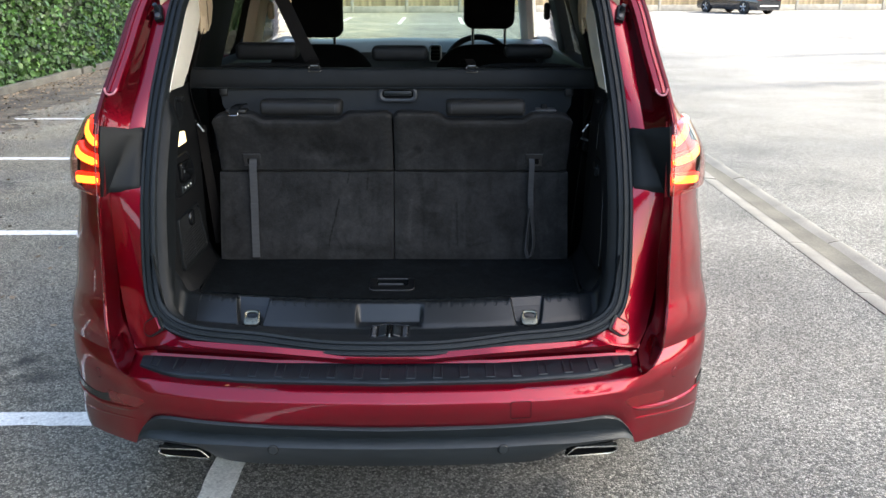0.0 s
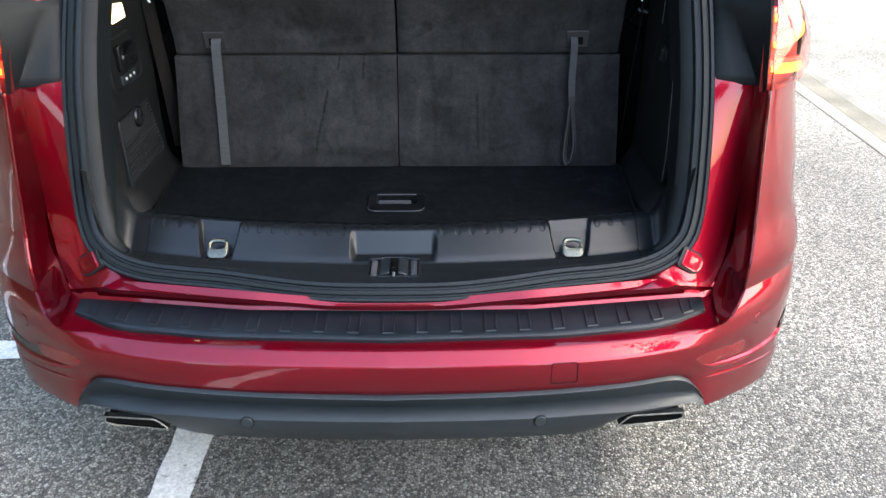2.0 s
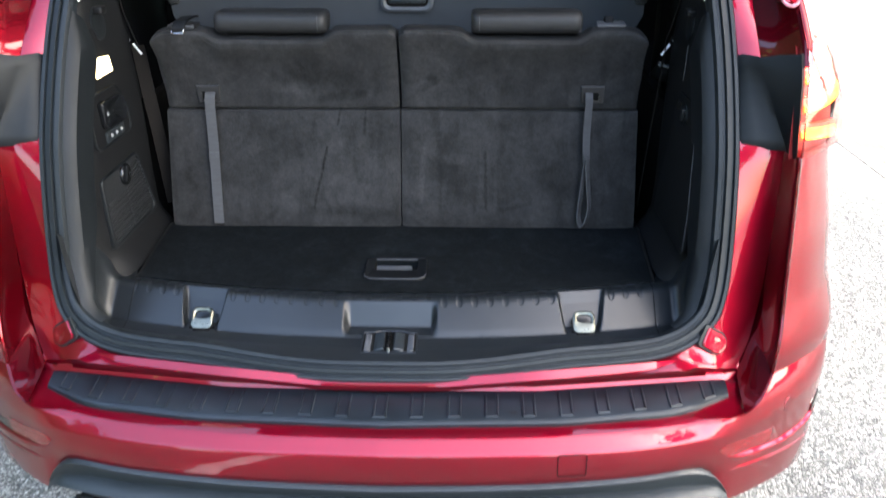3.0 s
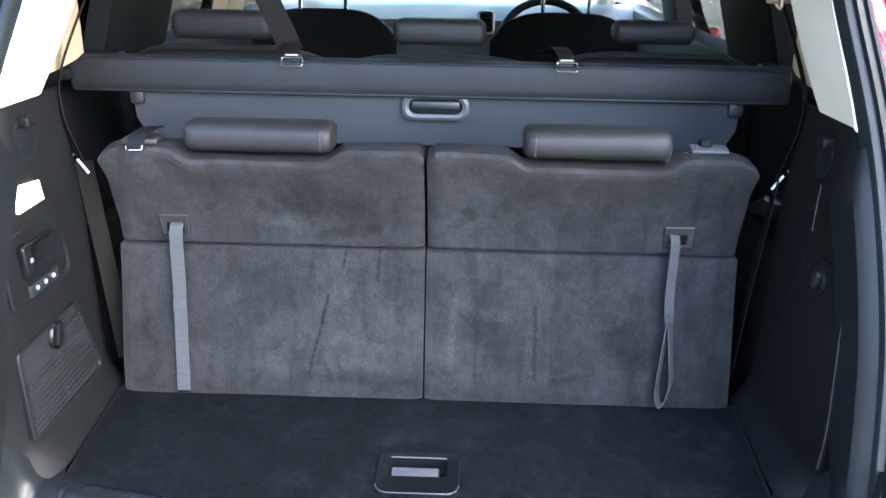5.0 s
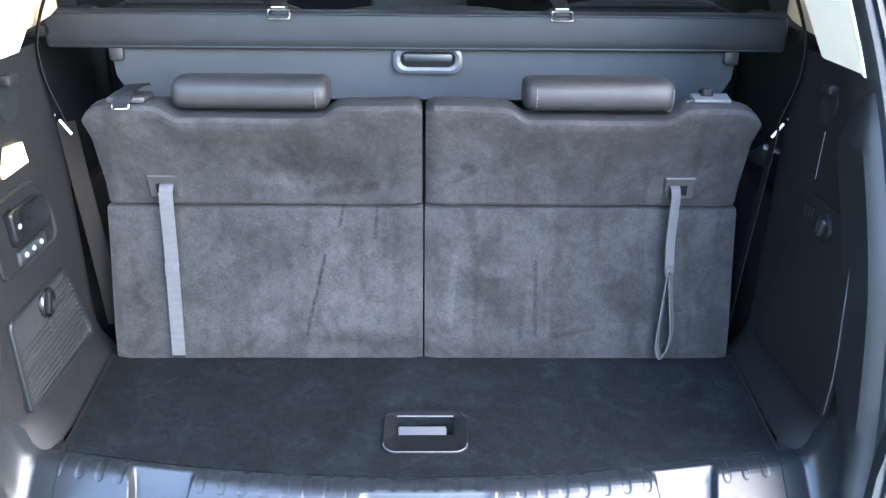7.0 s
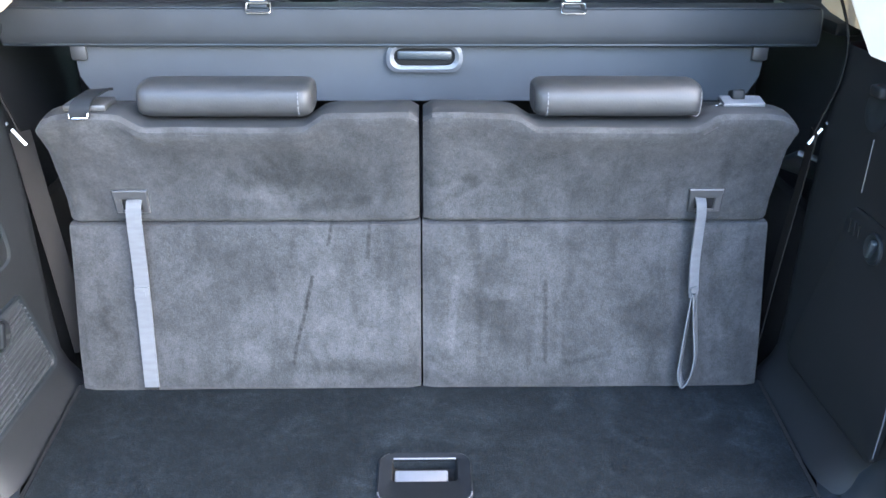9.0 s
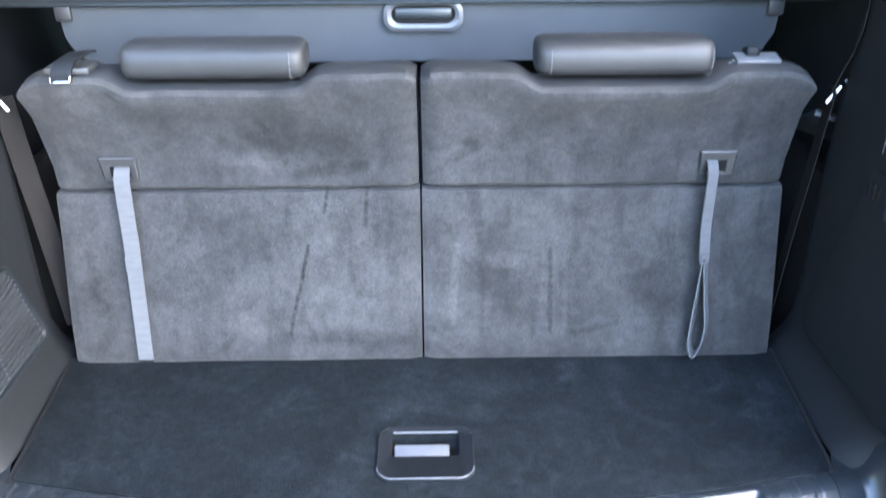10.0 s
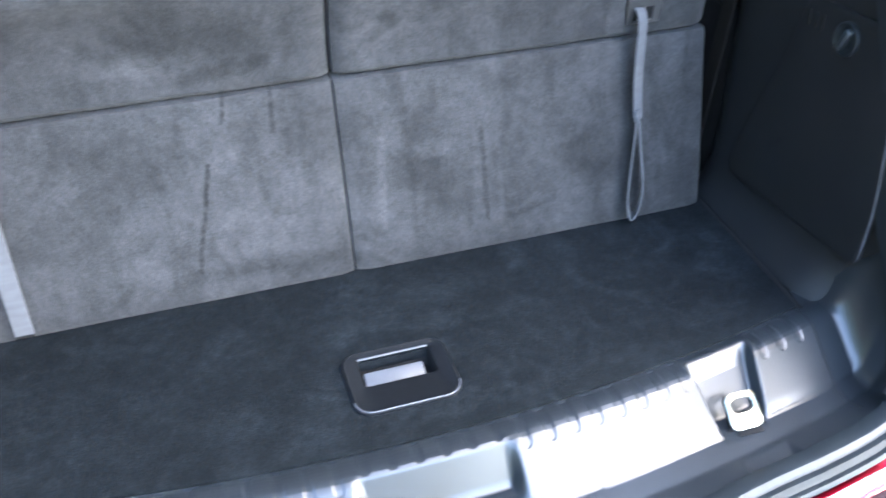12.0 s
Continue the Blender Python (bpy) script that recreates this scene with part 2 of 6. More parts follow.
RUBBER = material("rubber", (0.0064, 0.0095, 0.0118), rough=0.5, spec=0.3, var=0.15, var_scale=30)
PADMAT = material("step_pad", (0.0050, 0.0085, 0.0125), rough=0.42, spec=0.42, bump=0.3, bump_scale=700, var=0.25, var_scale=25, rough_var=0.1, second=(0.0012, 0.0014, 0.0018), second_scale=55.0, second_edge=(0.68, 0.73))
RUBS = ((-.176, .894, -.212, .748, .0030, -0.55), (-.240, .738, -.125, .744, .012, -0.26), (-.141, .985, -.150, .945, .003, -0.47), (-.082, .982, -.086, .926, .003, -0.43),
        (-.116, .748, -.010, .722, .014, -0.32), (-.520, .880, -.505, .795, .009, -0.19), (-.400, .850, -.330, .800, .028, -0.16), (-.310, .915, -.230, .905, .030, -0.14), (-.33, .78, -.25, .83, .035, 0.12),
        (-.10, .90, -.05, .83, .035, 0.12), (.053, .889, .047, .765, .006, 0.30), (.081, .983, .084, .928, .009, -0.32), (.200, .883, .204, .750, .004, -0.35), (.192, .885, .192, .765, .006, 0.16),
        (.100, .845, .160, .792, .032, -0.30), (.095, .905, .138, .900, .018, -0.19), (.350, .845, .385, .800, .028, -0.23), (.285, .880, .315, .875, .026, -0.17), (.241, .747, .309, .762, .005, -0.30),
        (.500, .950, .482, .790, .012, 0.14), (.26, .80, .31, .74, .04, 0.12), (-.224, 1.072, -.110, 1.050, .034, -0.37), (-.190, 1.014, -.085, 1.018, .012, -0.32), (-.290, 1.065, -.262, 1.055, .014, -0.26),
        (-.300, 1.035, -.180, 1.040, .020, 0.14), (.070, 1.062, .082, 1.055, .010, -0.39), (.20, 1.10, .26, 1.03, .030, -0.12), (-.38, 1.09, -.30, 1.12, .03, -0.14))
CLOTH = napped("napped_cloth", (0.0220, 0.0222, 0.0228), ((3.5, 3.0, 0.5, 0.82, 1.18, 0.35, 0.65, 1.0), (13.0, 6.0, 0.9, 0.78, 1.20, 0.34, 0.66, 1.0), (24.0, 5.0, 0.6, 0.82, 1.05, 0.34, 0.52, 0.16),
               (70.0, 4.0, 0.2, 0.87, 1.13, 0.34, 0.66, 1.0), (230.0, 3.0, 0.0, 0.86, 1.14, 0.33, 0.67, 1.0), (650.0, 2.0, 0.0, 0.80, 1.20, 0.33, 0.67, 1.0)), 0.04, RUBS)
CARPET = napped("boot_carpet", (0.0046, 0.0057, 0.0065), ((3.0, 3.0, 0.6, 0.80, 1.15, 0.35, 0.65, 1.0), (6.5, 5.0, 2.6, 0.92, 1.38, 0.50, 0.66, 1.0), (17.0, 6.0, 2.2, 0.88, 1.26, 0.46, 0.66, 1.0),
                (80.0, 4.0, 0.6, 0.82, 1.22, 0.34, 0.66, 1.0), (420.0, 3.0, 0.0, 0.62, 1.45, 0.34, 0.66, 1.0)), 0.0)
SEATTOP = material("smooth_seat_cloth", (0.0100, 0.0106, 0.0114), rough=0.62, spec=0.3, bump=0.3, bump_scale=900, var=0.15, var_scale=30)
LEATHER = material("black_leather", (0.0125, 0.0132, 0.0142), rough=0.52, spec=0.27, bump=0.35, bump_scale=350, var=0.1, var_scale=30)
DARKSEAT = material("dark_seat_cloth", (0.0075, 0.0078, 0.0085), rough=0.9, spec=0.2, bump=0.4, bump_scale=600, var=0.2, var_scale=20)
VINYL = material("cover_vinyl", (0.034, 0.038, 0.043), rough=0.6, spec=0.35, bump=0.2, bump_scale=900, var=0.10, var_scale=9)
CASSETTE = material("cassette_vinyl", (0.0085, 0.0100, 0.0115), rough=0.65, spec=0.28, bump=0.2, bump_scale=900, var=0.2, var_scale=14)
CREAM = material("cream_trim", (0.80, 0.76, 0.67), rough=0.75, spec=0.3, bump=0.2, bump_scale=800, var=0.05, var_scale=9)
HEADLINER = material("headlining_cloth", (0.40, 0.39, 0.36), rough=0.95, spec=0.1, bump=0.4, bump_scale=700, var=0.06, var_scale=9)
BEIGE = material("beige_trim", (0.48, 0.37, 0.25), rough=0.75, spec=0.3, bump=0.2, bump_scale=800, var=0.06, var_scale=9)
BEZEL = material("grained_black_plastic", (0.0150, 0.0152, 0.0158), rough=0.5, spec=0.45, bump=0.3, bump_scale=900, var=0.12, var_scale=60)
WEB = material("grey_webbing", (0.048, 0.0500, 0.0535), rough=0.8, spec=0.25, bump=0.6, bump_scale=700, var=0.1, var_scale=40, stretch=(1, 1, 4))
BELT = material("black_belt_webbing", (0.0052, 0.0044, 0.0040), rough=0.8, spec=0.12, bump=0.5, bump_scale=700, var=0.1, var_scale=40)
CHROME = material("chrome", (0.72, 0.73, 0.74), rough=0.12, metal=1.0, var=0.05, var_scale=60, rough_var=0.06)
STEEL = material("zinc_steel", (0.16, 0.16, 0.128), rough=0.3, metal=1.0, var=0.12, var_scale=80, rough_var=0.1)
TIPSTEEL = material("dulled_chrome", (0.42, 0.43, 0.44), rough=0.22, metal=1.0, var=0.12, var_scale=50, rough_var=0.08)
GUNMETAL = material("dark_steel", (0.13, 0.132, 0.135), rough=0.25, metal=1.0, var=0.1, var_scale=90, rough_var=0.08)
SILVERP = material("silver_plastic", (0.42, 0.43, 0.44), rough=0.35, metal=0.6, var=0.05, var_scale=50)
GREYHANDLE = material("grey_handle_plastic", (0.045, 0.048, 0.054), rough=0.45, spec=0.5, var=0.08, var_scale=60, bump=0.1, bump_scale=800)
MESH = material("speaker_mesh", (0.0115, 0.0128, 0.0145), rough=0.55, spec=0.3, bump=0.9, bump_scale=260, stretch=(1, 0.25, 1.6), var=0.2, var_scale=40)
HANDLEB = material("handle_black", (0.0036, 0.0044, 0.0054), rough=0.6, spec=0.10, bump=0.3, bump_scale=900, var=0.15, var_scale=30)
COVERP = material("cover_black", (0.0048, 0.0066, 0.0082), rough=0.52, spec=0.24, bump=0.3, bump_scale=900, var=0.15, var_scale=14)
GLOSSB = material("shiny_black_plastic", (0.0042, 0.0050, 0.0060), rough=0.22, spec=0.5, var=0.1, var_scale=40, rough_var=0.05)
DARK = material("dark_cavity", (0.006, 0.006, 0.006), rough=0.9, spec=0.1, var=0.2, var_scale=30)
SEAM = material("grey_thread", (0.085, 0.086, 0.09), rough=0.8, spec=0.2, var=0.1, var_scale=200)
WHITEP = material("white_plastic", (0.80, 0.80, 0.78), rough=0.3, spec=0.5, var=0.05, var_scale=90)
STITCH = material("white_thread", (0.22, 0.224, 0.23), rough=0.8, spec=0.2, var=0.1, var_scale=200)
REDLENS = material("red_lens", (0.13, 0.0012, 0.004), rough=0.14, spec=0.4, coat=0.4, var=0.06, var_scale=160)
LAMPBASE = material("lamp_housing", (0.26, 0.030, 0.030), rough=0.3, spec=0.5, metal=0.4, var=0.25, var_scale=40)
LEDBAR = material("lit_lamp_bar", (0.9, 0.08, 0.02), rough=0.3, emit=(1.0, 0.22, 0.02), power=2.2, var=0.1, var_scale=60)
LEDRED = material("lit_lamp_edge", (0.5, 0.02, 0.012), rough=0.3, emit=(1.0, 0.022, 0.008), power=0.8, var=0.1, var_scale=60)
CARGO = material("lit_cargo_lamp", (0.9, 0.85, 0.7), rough=0.3, emit=(1.0, 0.76, 0.34), power=0.5, var=0.08, var_scale=50)
GLASS = glass("car_glass", (0.50, 0.62, 0.55), 0.6)
TINTED = glass("tinted_glass", (0.075, 0.085, 0.08), 0.3)
LENS = glass("clear_lens", (0.95, 0.66, 0.62))
DASH = material("dash_plastic", (0.09, 0.10, 0.11), rough=0.38, spec=0.5, bump=0.3, bump_scale=600, var=0.1, var_scale=12)
TYRE = material("tyre", (0.02, 0.02, 0.02), rough=0.85, var=0.2, var_scale=30, bump=0.3, bump_scale=200)
ALLOY = material("alloy", (0.5, 0.5, 0.52), rough=0.3, metal=0.9, var=0.06, var_scale=30)
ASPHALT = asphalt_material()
PAINTLINE = material("worn_white_paint", (0.74, 0.73, 0.69), rough=0.75, var=0.16, var_scale=5, grain=0.22, grain_scale=120, bump=0.6, bump_scale=110, second=(0.17, 0.165, 0.155), second_scale=26.0, second_edge=(0.60, 0.70))
CONCRETE = material("gutter_concrete", (0.175, 0.166, 0.148), rough=0.85, var=0.18, var_scale=4, grain=0.2, grain_scale=160, bump=0.5, bump_scale=150)
KERBSTONE = material("kerb_concrete", (0.095, 0.088, 0.072), rough=0.9, var=0.3, var_scale=3, grain=0.25, grain_scale=120, bump=0.6, bump_scale=90)
LEAF = material("ivy_leaf", (0.034, 0.082, 0.018), rough=0.45, spec=0.3, island=0.8, var=0.35, var_scale=1.6, second=(0.08, 0.135, 0.028), second_scale=2.2, second_edge=(0.55, 0.75))
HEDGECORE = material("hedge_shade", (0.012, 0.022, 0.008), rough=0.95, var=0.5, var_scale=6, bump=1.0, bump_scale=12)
LITTER = material("dead_leaf", (0.21, 0.155, 0.10), rough=0.85, island=0.75, var=0.3, var_scale=3)
SOIL = material("leaf_mould", (0.125, 0.105, 0.078), rough=1.0, var=0.4, var_scale=4, grain=0.4, grain_scale=60, bump=1.0, bump_scale=40, second=(0.075, 0.066, 0.053), second_scale=1.6)
FENCEWOOD = material("fence_wood", (0.31, 0.245, 0.145), rough=0.85, island=0.3, var=0.2, var_scale=4, stretch=(1, 1, 0.15), grain=0.2, grain_scale=60)
FENCEPOST = material("concrete_post", (0.36, 0.34, 0.29), rough=0.9, var=0.15, var_scale=4, bump=0.4, bump_scale=60)
BLACKPAINT = material("black_car_paint", (0.02, 0.021, 0.024), rough=0.25, metal=0.2, coat=1.0, var=0.1, var_scale=3)

# ---- mesh helpers ----
def part(name, bm, mat, parent=None, label="", smooth=True):
    """Links a bmesh as one mesh object, under a thing or a part."""
    me = bpy.data.meshes.new(name)
    bm.normal_update()
    bm.to_mesh(me)
    bm.free()
    for f in me.polygons:
        f.use_smooth = smooth
    if smooth:
        me.set_sharp_from_angle(angle=radians(38))
    me.materials.append(mat)
    ob = new(name, me)
    if parent:
        ob.parent = parent
    if label:
        tagged(ob, label)
    return ob


def thing(name, label, category, group="", kind="", at=(0, 0, 0)):
    ob = new(name)
    ob.empty_display_size = 0.2
    ob.location = at
    return tagged(ob, label, category, group, kind)


def lerp(x, xs, ys):
    return float(np.interp(x, xs, ys))


def smoothed(points, n):
    """Catmull-Rom through control points, n samples a span."""
    pts = [Vector(p) for p in points]
    out = []
    for i in range(len(pts) - 1):
        a, b, c, d = pts[max(i - 1, 0)], pts[i], pts[i + 1], pts[min(i + 2, len(pts) - 1)]
        for k in range(n):
            t = k / n
            out.append(0.5 * (2 * b + (c - a) * t + (2 * a - 5 * b + 4 * c - d) * t * t + (3 * b - a - 3 * c + d) * t ** 3))
    out.append(pts[-1])
    return out


def grid(rows, closed=False, keep=None, bm=None):
    """A sheet of quads over rows of points."""
    bm = bm or bmesh.new()
    vs = [[bm.verts.new(p) for p in r] for r in rows]
    n = len(vs[0])
    for i in range(len(vs) - 1):
        for j in range(n if closed else n - 1):
            k = (j + 1) % n
            if keep and not keep((Vector(rows[i][j]) + Vector(rows[i + 1][k])) / 2):
                continue
            bm.faces.new((vs[i][j], vs[i][k], vs[i + 1][k], vs[i + 1][j]))
    return bm


def solid(bm, depth):
    """Gives a sheet thickness, away from its normals."""
    bm.normal_update()
    bmesh.ops.solidify(bm, geom=bm.faces[:], thickness=depth)
    return bm


def box(x0, x1, y0, y1, z0, z1, bevel=0.004, segments=2, bm=None):
    out = bm or bmesh.new()
    vs = bmesh.ops.create_cube(out, size=1.0)["verts"]
    bmesh.ops.scale(out, vec=(x1 - x0, y1 - y0, z1 - z0), verts=vs)
    bmesh.ops.translate(out, vec=((x0 + x1) / 2, (y0 + y1) / 2, (z0 + z1) / 2), verts=vs)
    if bevel:
        edges = list({e for v in vs for e in v.link_edges})
        bmesh.ops.bevel(out, geom=edges, offset=min(bevel, 0.49 * min(abs(x1 - x0), abs(y1 - y0), abs(z1 - z0))), segments=segments, affect="EDGES", profile=0.5)
    return out


def turned(bm, m):
    bmesh.ops.transform(bm, matrix=m, verts=bm.verts[:])
    return bm


def disc(radius, depth, n=24, bevel=0.0, bm=None):
    """A round slab along z, its foot at 0."""
    out = bm or bmesh.new()
    rows = []
    for r, z in ((0.0005, 0), (radius - bevel, 0), (radius, bevel), (radius, depth - bevel), (radius - bevel, depth), (0.0005, depth)):
        rows.append([(r * math.cos(2 * math.pi * i / n), r * math.sin(2 * math.pi * i / n), z) for i in range(n)])
    return grid(rows, closed=True, bm=out)


def tube(path, radius, n=10, closed=False, bm=None, flat=1.0):
    """A round bar along a path; flat squeezes it."""
    path = [Vector(p) for p in path]
    rows = []
    last = None
    for i, p in enumerate(path):
        a = path[i - 1] if i or closed else p
        b = path[(i + 1) % len(path)] if i < len(path) - 1 or closed else p
        t = (b - a).normalized()
        up = Vector((0, 0, 1)) if abs(t.z) < 0.9 else Vector((1, 0, 0))
        if last is None:
            last = t.cross(up).normalized()
        side = (last - t * last.dot(t)).normalized()
        last = side
        other = t.cross(side)
        rows.append([p + radius * (math.cos(2 * math.pi * k / n) * side + flat * math.sin(2 * math.pi * k / n) * other) for k in range(n)])
    if closed:
        rows.append(rows[0])
    bm = grid(rows, closed=True, bm=bm)
    if not closed:
        for r in (rows[0], rows[-1]):
            bm.faces.new([bm.verts.new(p) for p in r])
    return bm


def ribbon(path, across, thick, bm=None):
    """A flat strap along a path; across: its half-width vector."""
    bm = bm or bmesh.new()
    path = [Vector(p) for p in path]
    rows = []
    w = Vector(across)
    for i, p in enumerate(path):
        t = (path[min(i + 1, len(path) - 1)] - path[max(i - 1, 0)]).normalized()
        n = t.cross(w).normalized() * thick / 2
        rows.append([p - w + n, p + w + n, p + w - n, p - w - n])
    grid(rows, closed=True, bm=bm)
    for r in (rows[0], rows[-1]):
        bm.faces.new([bm.verts.new(p) for p in r])
    return bm


def rounded_outline(w, h, r, n=6):
    """Corner-rounded rectangle about the origin, in a plane."""
    pts = []
    for cx, cy, a in ((w / 2 - r, h / 2 - r, 0), (-w / 2 + r, h / 2 - r, 90), (-w / 2 + r, -h / 2 + r, 180), (w / 2 - r, -h / 2 + r, 270)):
        for k in range(n + 1):
            t = radians(a + 90 * k / n)
            pts.append((cx + r * math.cos(t), cy + r * math.sin(t)))
    return pts


def ring(outer, inner, depth, m, bm=None):
    """A flat frame between two outlines of equal count, with rounded rim, placed by m."""
    out = bm or bmesh.new()
    rows = []
    mid = [((a[0] + b[0]) / 2, (a[1] + b[1]) / 2) for a, b in zip(outer, inner)]
    for pts, z in ((outer, 0), (outer, depth * 0.7), (mid, depth), (inner, depth * 0.7), (inner, 0)):
        rows.append([m @ Vector((p[0], p[1], z)) for p in pts])
    return grid(rows, closed=True, bm=out)


def both_sides(rows):
    """Rows given for x >= 0, mirrored to run from the left to the right."""
    return [[(-x, y, z) for x, y, z in reversed(r)][:-1 if abs(r[0][0]) < 1e-6 else None] + list(r) for r in rows]


def mirrored(bm):
    turned(bm, Matrix.Diagonal((-1, 1, 1, 1)))
    bmesh.ops.reverse_faces(bm, faces=bm.faces[:])
    return bm

# ---- setting ----
ground_rows = []
xs_g = [-400, -60, -12, -6.02, -4, 0, 2.33, 2.50, 2.67, 5, 14, 60, 400]
for y in (-400, -60, -15, -6, 0, 6, 14, 30, 60, 120, 400):
    ground_rows.append([(x, y, 0.0 if x != 2.50 else -0.045) for x in xs_g])
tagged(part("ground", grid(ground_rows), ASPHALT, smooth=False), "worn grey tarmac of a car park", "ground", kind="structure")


def painted_line(x0, y0, x1, y1, width=0.105):
    """A worn paint stripe with ragged edges."""
    a, b = Vector((x0, y0, 0)), Vector((x1, y1, 0))
    t = (b - a).normalized()
    side = Vector((-t.y, t.x, 0)) * width / 2
    n = max(int((b - a).length / 0.06), 4)
    left, right = [], []
    for i in range(n + 1):
        p = a.lerp(b, i / n)
        left.append(p + side * (1 + random.uniform(-0.07, 0.07)) + Vector((0, 0, 0.004)))
        right.append(p - side * (1 + random.uniform(-0.07, 0.07)) + Vector((0, 0, 0.004)))
    ob = part("parking_line", grid([left, right]), PAINTLINE, smooth=False)
    if ob.data.polygons[0].normal.z < 0:
        ob.data.flip_normals()
    return tagged(ob, "worn white painted parking bay line on tarmac", "line", group="parking lines", kind="structure")


for y in (1.135, 3.62, 6.05, 8.42, 10.85):
    painted_line(-5.55, y, -0.62, y)
painted_line(-0.567, -5.0, -0.567, 11.0)
painted_line(-14, 31.6, 4, 31.6, 0.14)
for x in (-8.5, -6.1, -3.7, -1.35, 1.05):
    painted_line(x, 31.7, x, 37.5, 0.14)

# dished concrete drain along the bay side, laid in lengths
drain = thing("drain_channel", "dished pale concrete drainage channel set in tarmac", "drain", kind="structure")
profile = [(2.335, -0.06), (2.335, 0.004), (2.345, 0.007), (2.39, 0.006), (2.43, 0.000), (2.47, -0.007), (2.51, -0.010), (2.55, -0.007), (2.585, 0.000), (2.615, 0.009), (2.645, 0.015), (2.662, 0.014), (2.67, 0.008), (2.67, -0.06)]
drain_bm = grid([[(x, y, z) for x, z in profile] for y in (0.004, 0.911)])
for cap in (0.004, 0.911):
    drain_bm.faces.new([drain_bm.verts.new((x, cap, z)) for x, z in profile])
bmesh.ops.recalc_face_normals(drain_bm, faces=drain_bm.faces[:])
piece = part("channel_length", drain_bm, CONCRETE, drain)
piece.location.y = -12.15
for i in range(1, 38):
    p = piece.copy()
    scene.collection.objects.link(p)
    p.location = (random.uniform(-0.004, 0.004), -12.15 + 0.915 * i, random.uniform(-0.003, 0.003))

part("silt", grid([[(x, y, z) for x, z in ((2.44 + .012 * noise.noise((y * 3, 0, 0)), -.0012), (2.51, -.0065), (2.575 + .012 * noise.noise((y * 3, 5, 0)), -.0012))] for y in [-12 + .25 * i for i in range(136)]]), KERBSTONE, drain, "dark silt lying in the channel")

# kerb edging along the ivy bank
kerb = thing("kerb_edging", "mossy concrete kerb edging below the ivy", "kerb", kind="structure")
stone = part("kerb_stone", box(-6.10, -5.98, 0.004, 0.905, -0.05, 0.11, 0.012), KERBSTONE, kerb)
for i in range(44):
    p = stone if i == 0 else stone.copy()
    if i:
        scene.collection.objects.link(p)
    p.location = (random.uniform(-0.012, 0.012), -13.15 + 0.915 * i, random.uniform(-0.01, 0.01))
    p.rotation_euler.z = random.uniform(-0.01, 0.01)

# leaf mould strip beside the kerb: a thin uneven film, its edge lost on the tarmac
mould_rows = []
for i in range(480):
    y = -14 + i * 0.085
    edge = -4.75 + 0.40 * noise.noise((y * 0.6, 3.1, 0)) + 0.35 * noise.noise((y * 2.1, 7.0, 0)) + 0.30 * noise.noise((y * 6.0, 2.0, 0))
    mould_rows.append([(-5.99, y, 0.018), (-5.7, y, 0.012), (-5.3, y, 0.006), (edge, y, 0.0035), (edge + 0.02, y, -0.004)])
tagged(part("leaf_mould", grid(mould_rows), SOIL), "brown rotted leaf litter along the kerb", "litter", kind="stuff")


def leaf_cloud(n, place, size, up):
    """Many small five-sided leaves, each tilted its own way."""
    verts, faces = [], []
    shape = ((0, 0), (0.42, 0.25), (0.30, 0.62), (0, 1.0), (-0.30, 0.62), (-0.42, 0.25))
    for _ in range(n):
        p, nrm = place()
        s = size * random.uniform(0.6, 1.35)
        nrm = (nrm + Vector((random.gauss(0, up), random.gauss(0, up), random.gauss(0, up)))).normalized()
        t = nrm.orthogonal().normalized()
        t = Matrix.Rotation(random.uniform(0, 6.28), 3, nrm) @ t
        b = nrm.cross(t)
        base = len(verts)
        for a, c in shape:
            verts.append(p + s * (a * b + c * t + 0.12 * abs(a) * nrm))
        faces.append((base, base + 1, base + 2, base + 3))
        faces.append((base, base + 3, base + 4, base + 5))
    me = bpy.data.meshes.new("leaves")
    me.from_pydata(verts, [], faces)
    return me


def hedge_x(y, z):
    """The face of the ivy bank."""
    return -6.28 - 0.05 * z + 0.28 * noise.noise((y * 0.55, z * 0.7, 1.0)) + 0.12 * noise.noise((y * 1.7, z * 1.9, 4.0)) + 0.10 * math.exp(-z * 2)


# dark core sheet behind the leaves; its colour stands for shade between them
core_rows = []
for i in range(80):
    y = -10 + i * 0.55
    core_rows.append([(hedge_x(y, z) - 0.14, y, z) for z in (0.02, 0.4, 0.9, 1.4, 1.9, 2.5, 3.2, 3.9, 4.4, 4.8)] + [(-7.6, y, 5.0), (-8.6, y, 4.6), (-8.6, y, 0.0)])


def on_hedge():
    y = random.uniform(5, 30)
    z = 0.06 + 2.9 * random.random() ** 1.15
    if random.random() < 0.25:
        y, z = random.uniform(-8, 30), random.uniform(0.1, 4.9)
    p = Vector((hedge_x(y, z) + random.uniform(-0.14, 0.12) + 0.10 * noise.noise((y * 3.5, z * 3.5, 9.0)), y, z))
    return p, Vector((1.0, -0.35, 0.55))


ivy = thing("ivy_hedge", "dense green ivy bank with glossy leaves above the kerb", "hedge", kind="stuff")
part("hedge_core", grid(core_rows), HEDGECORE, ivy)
ivy_me = leaf_cloud(40000, on_hedge, 0.082, 0.75)
ivy_me.materials.append(LEAF)
ivy_leaves = new("ivy_leaves", ivy_me)
ivy_leaves.parent = ivy


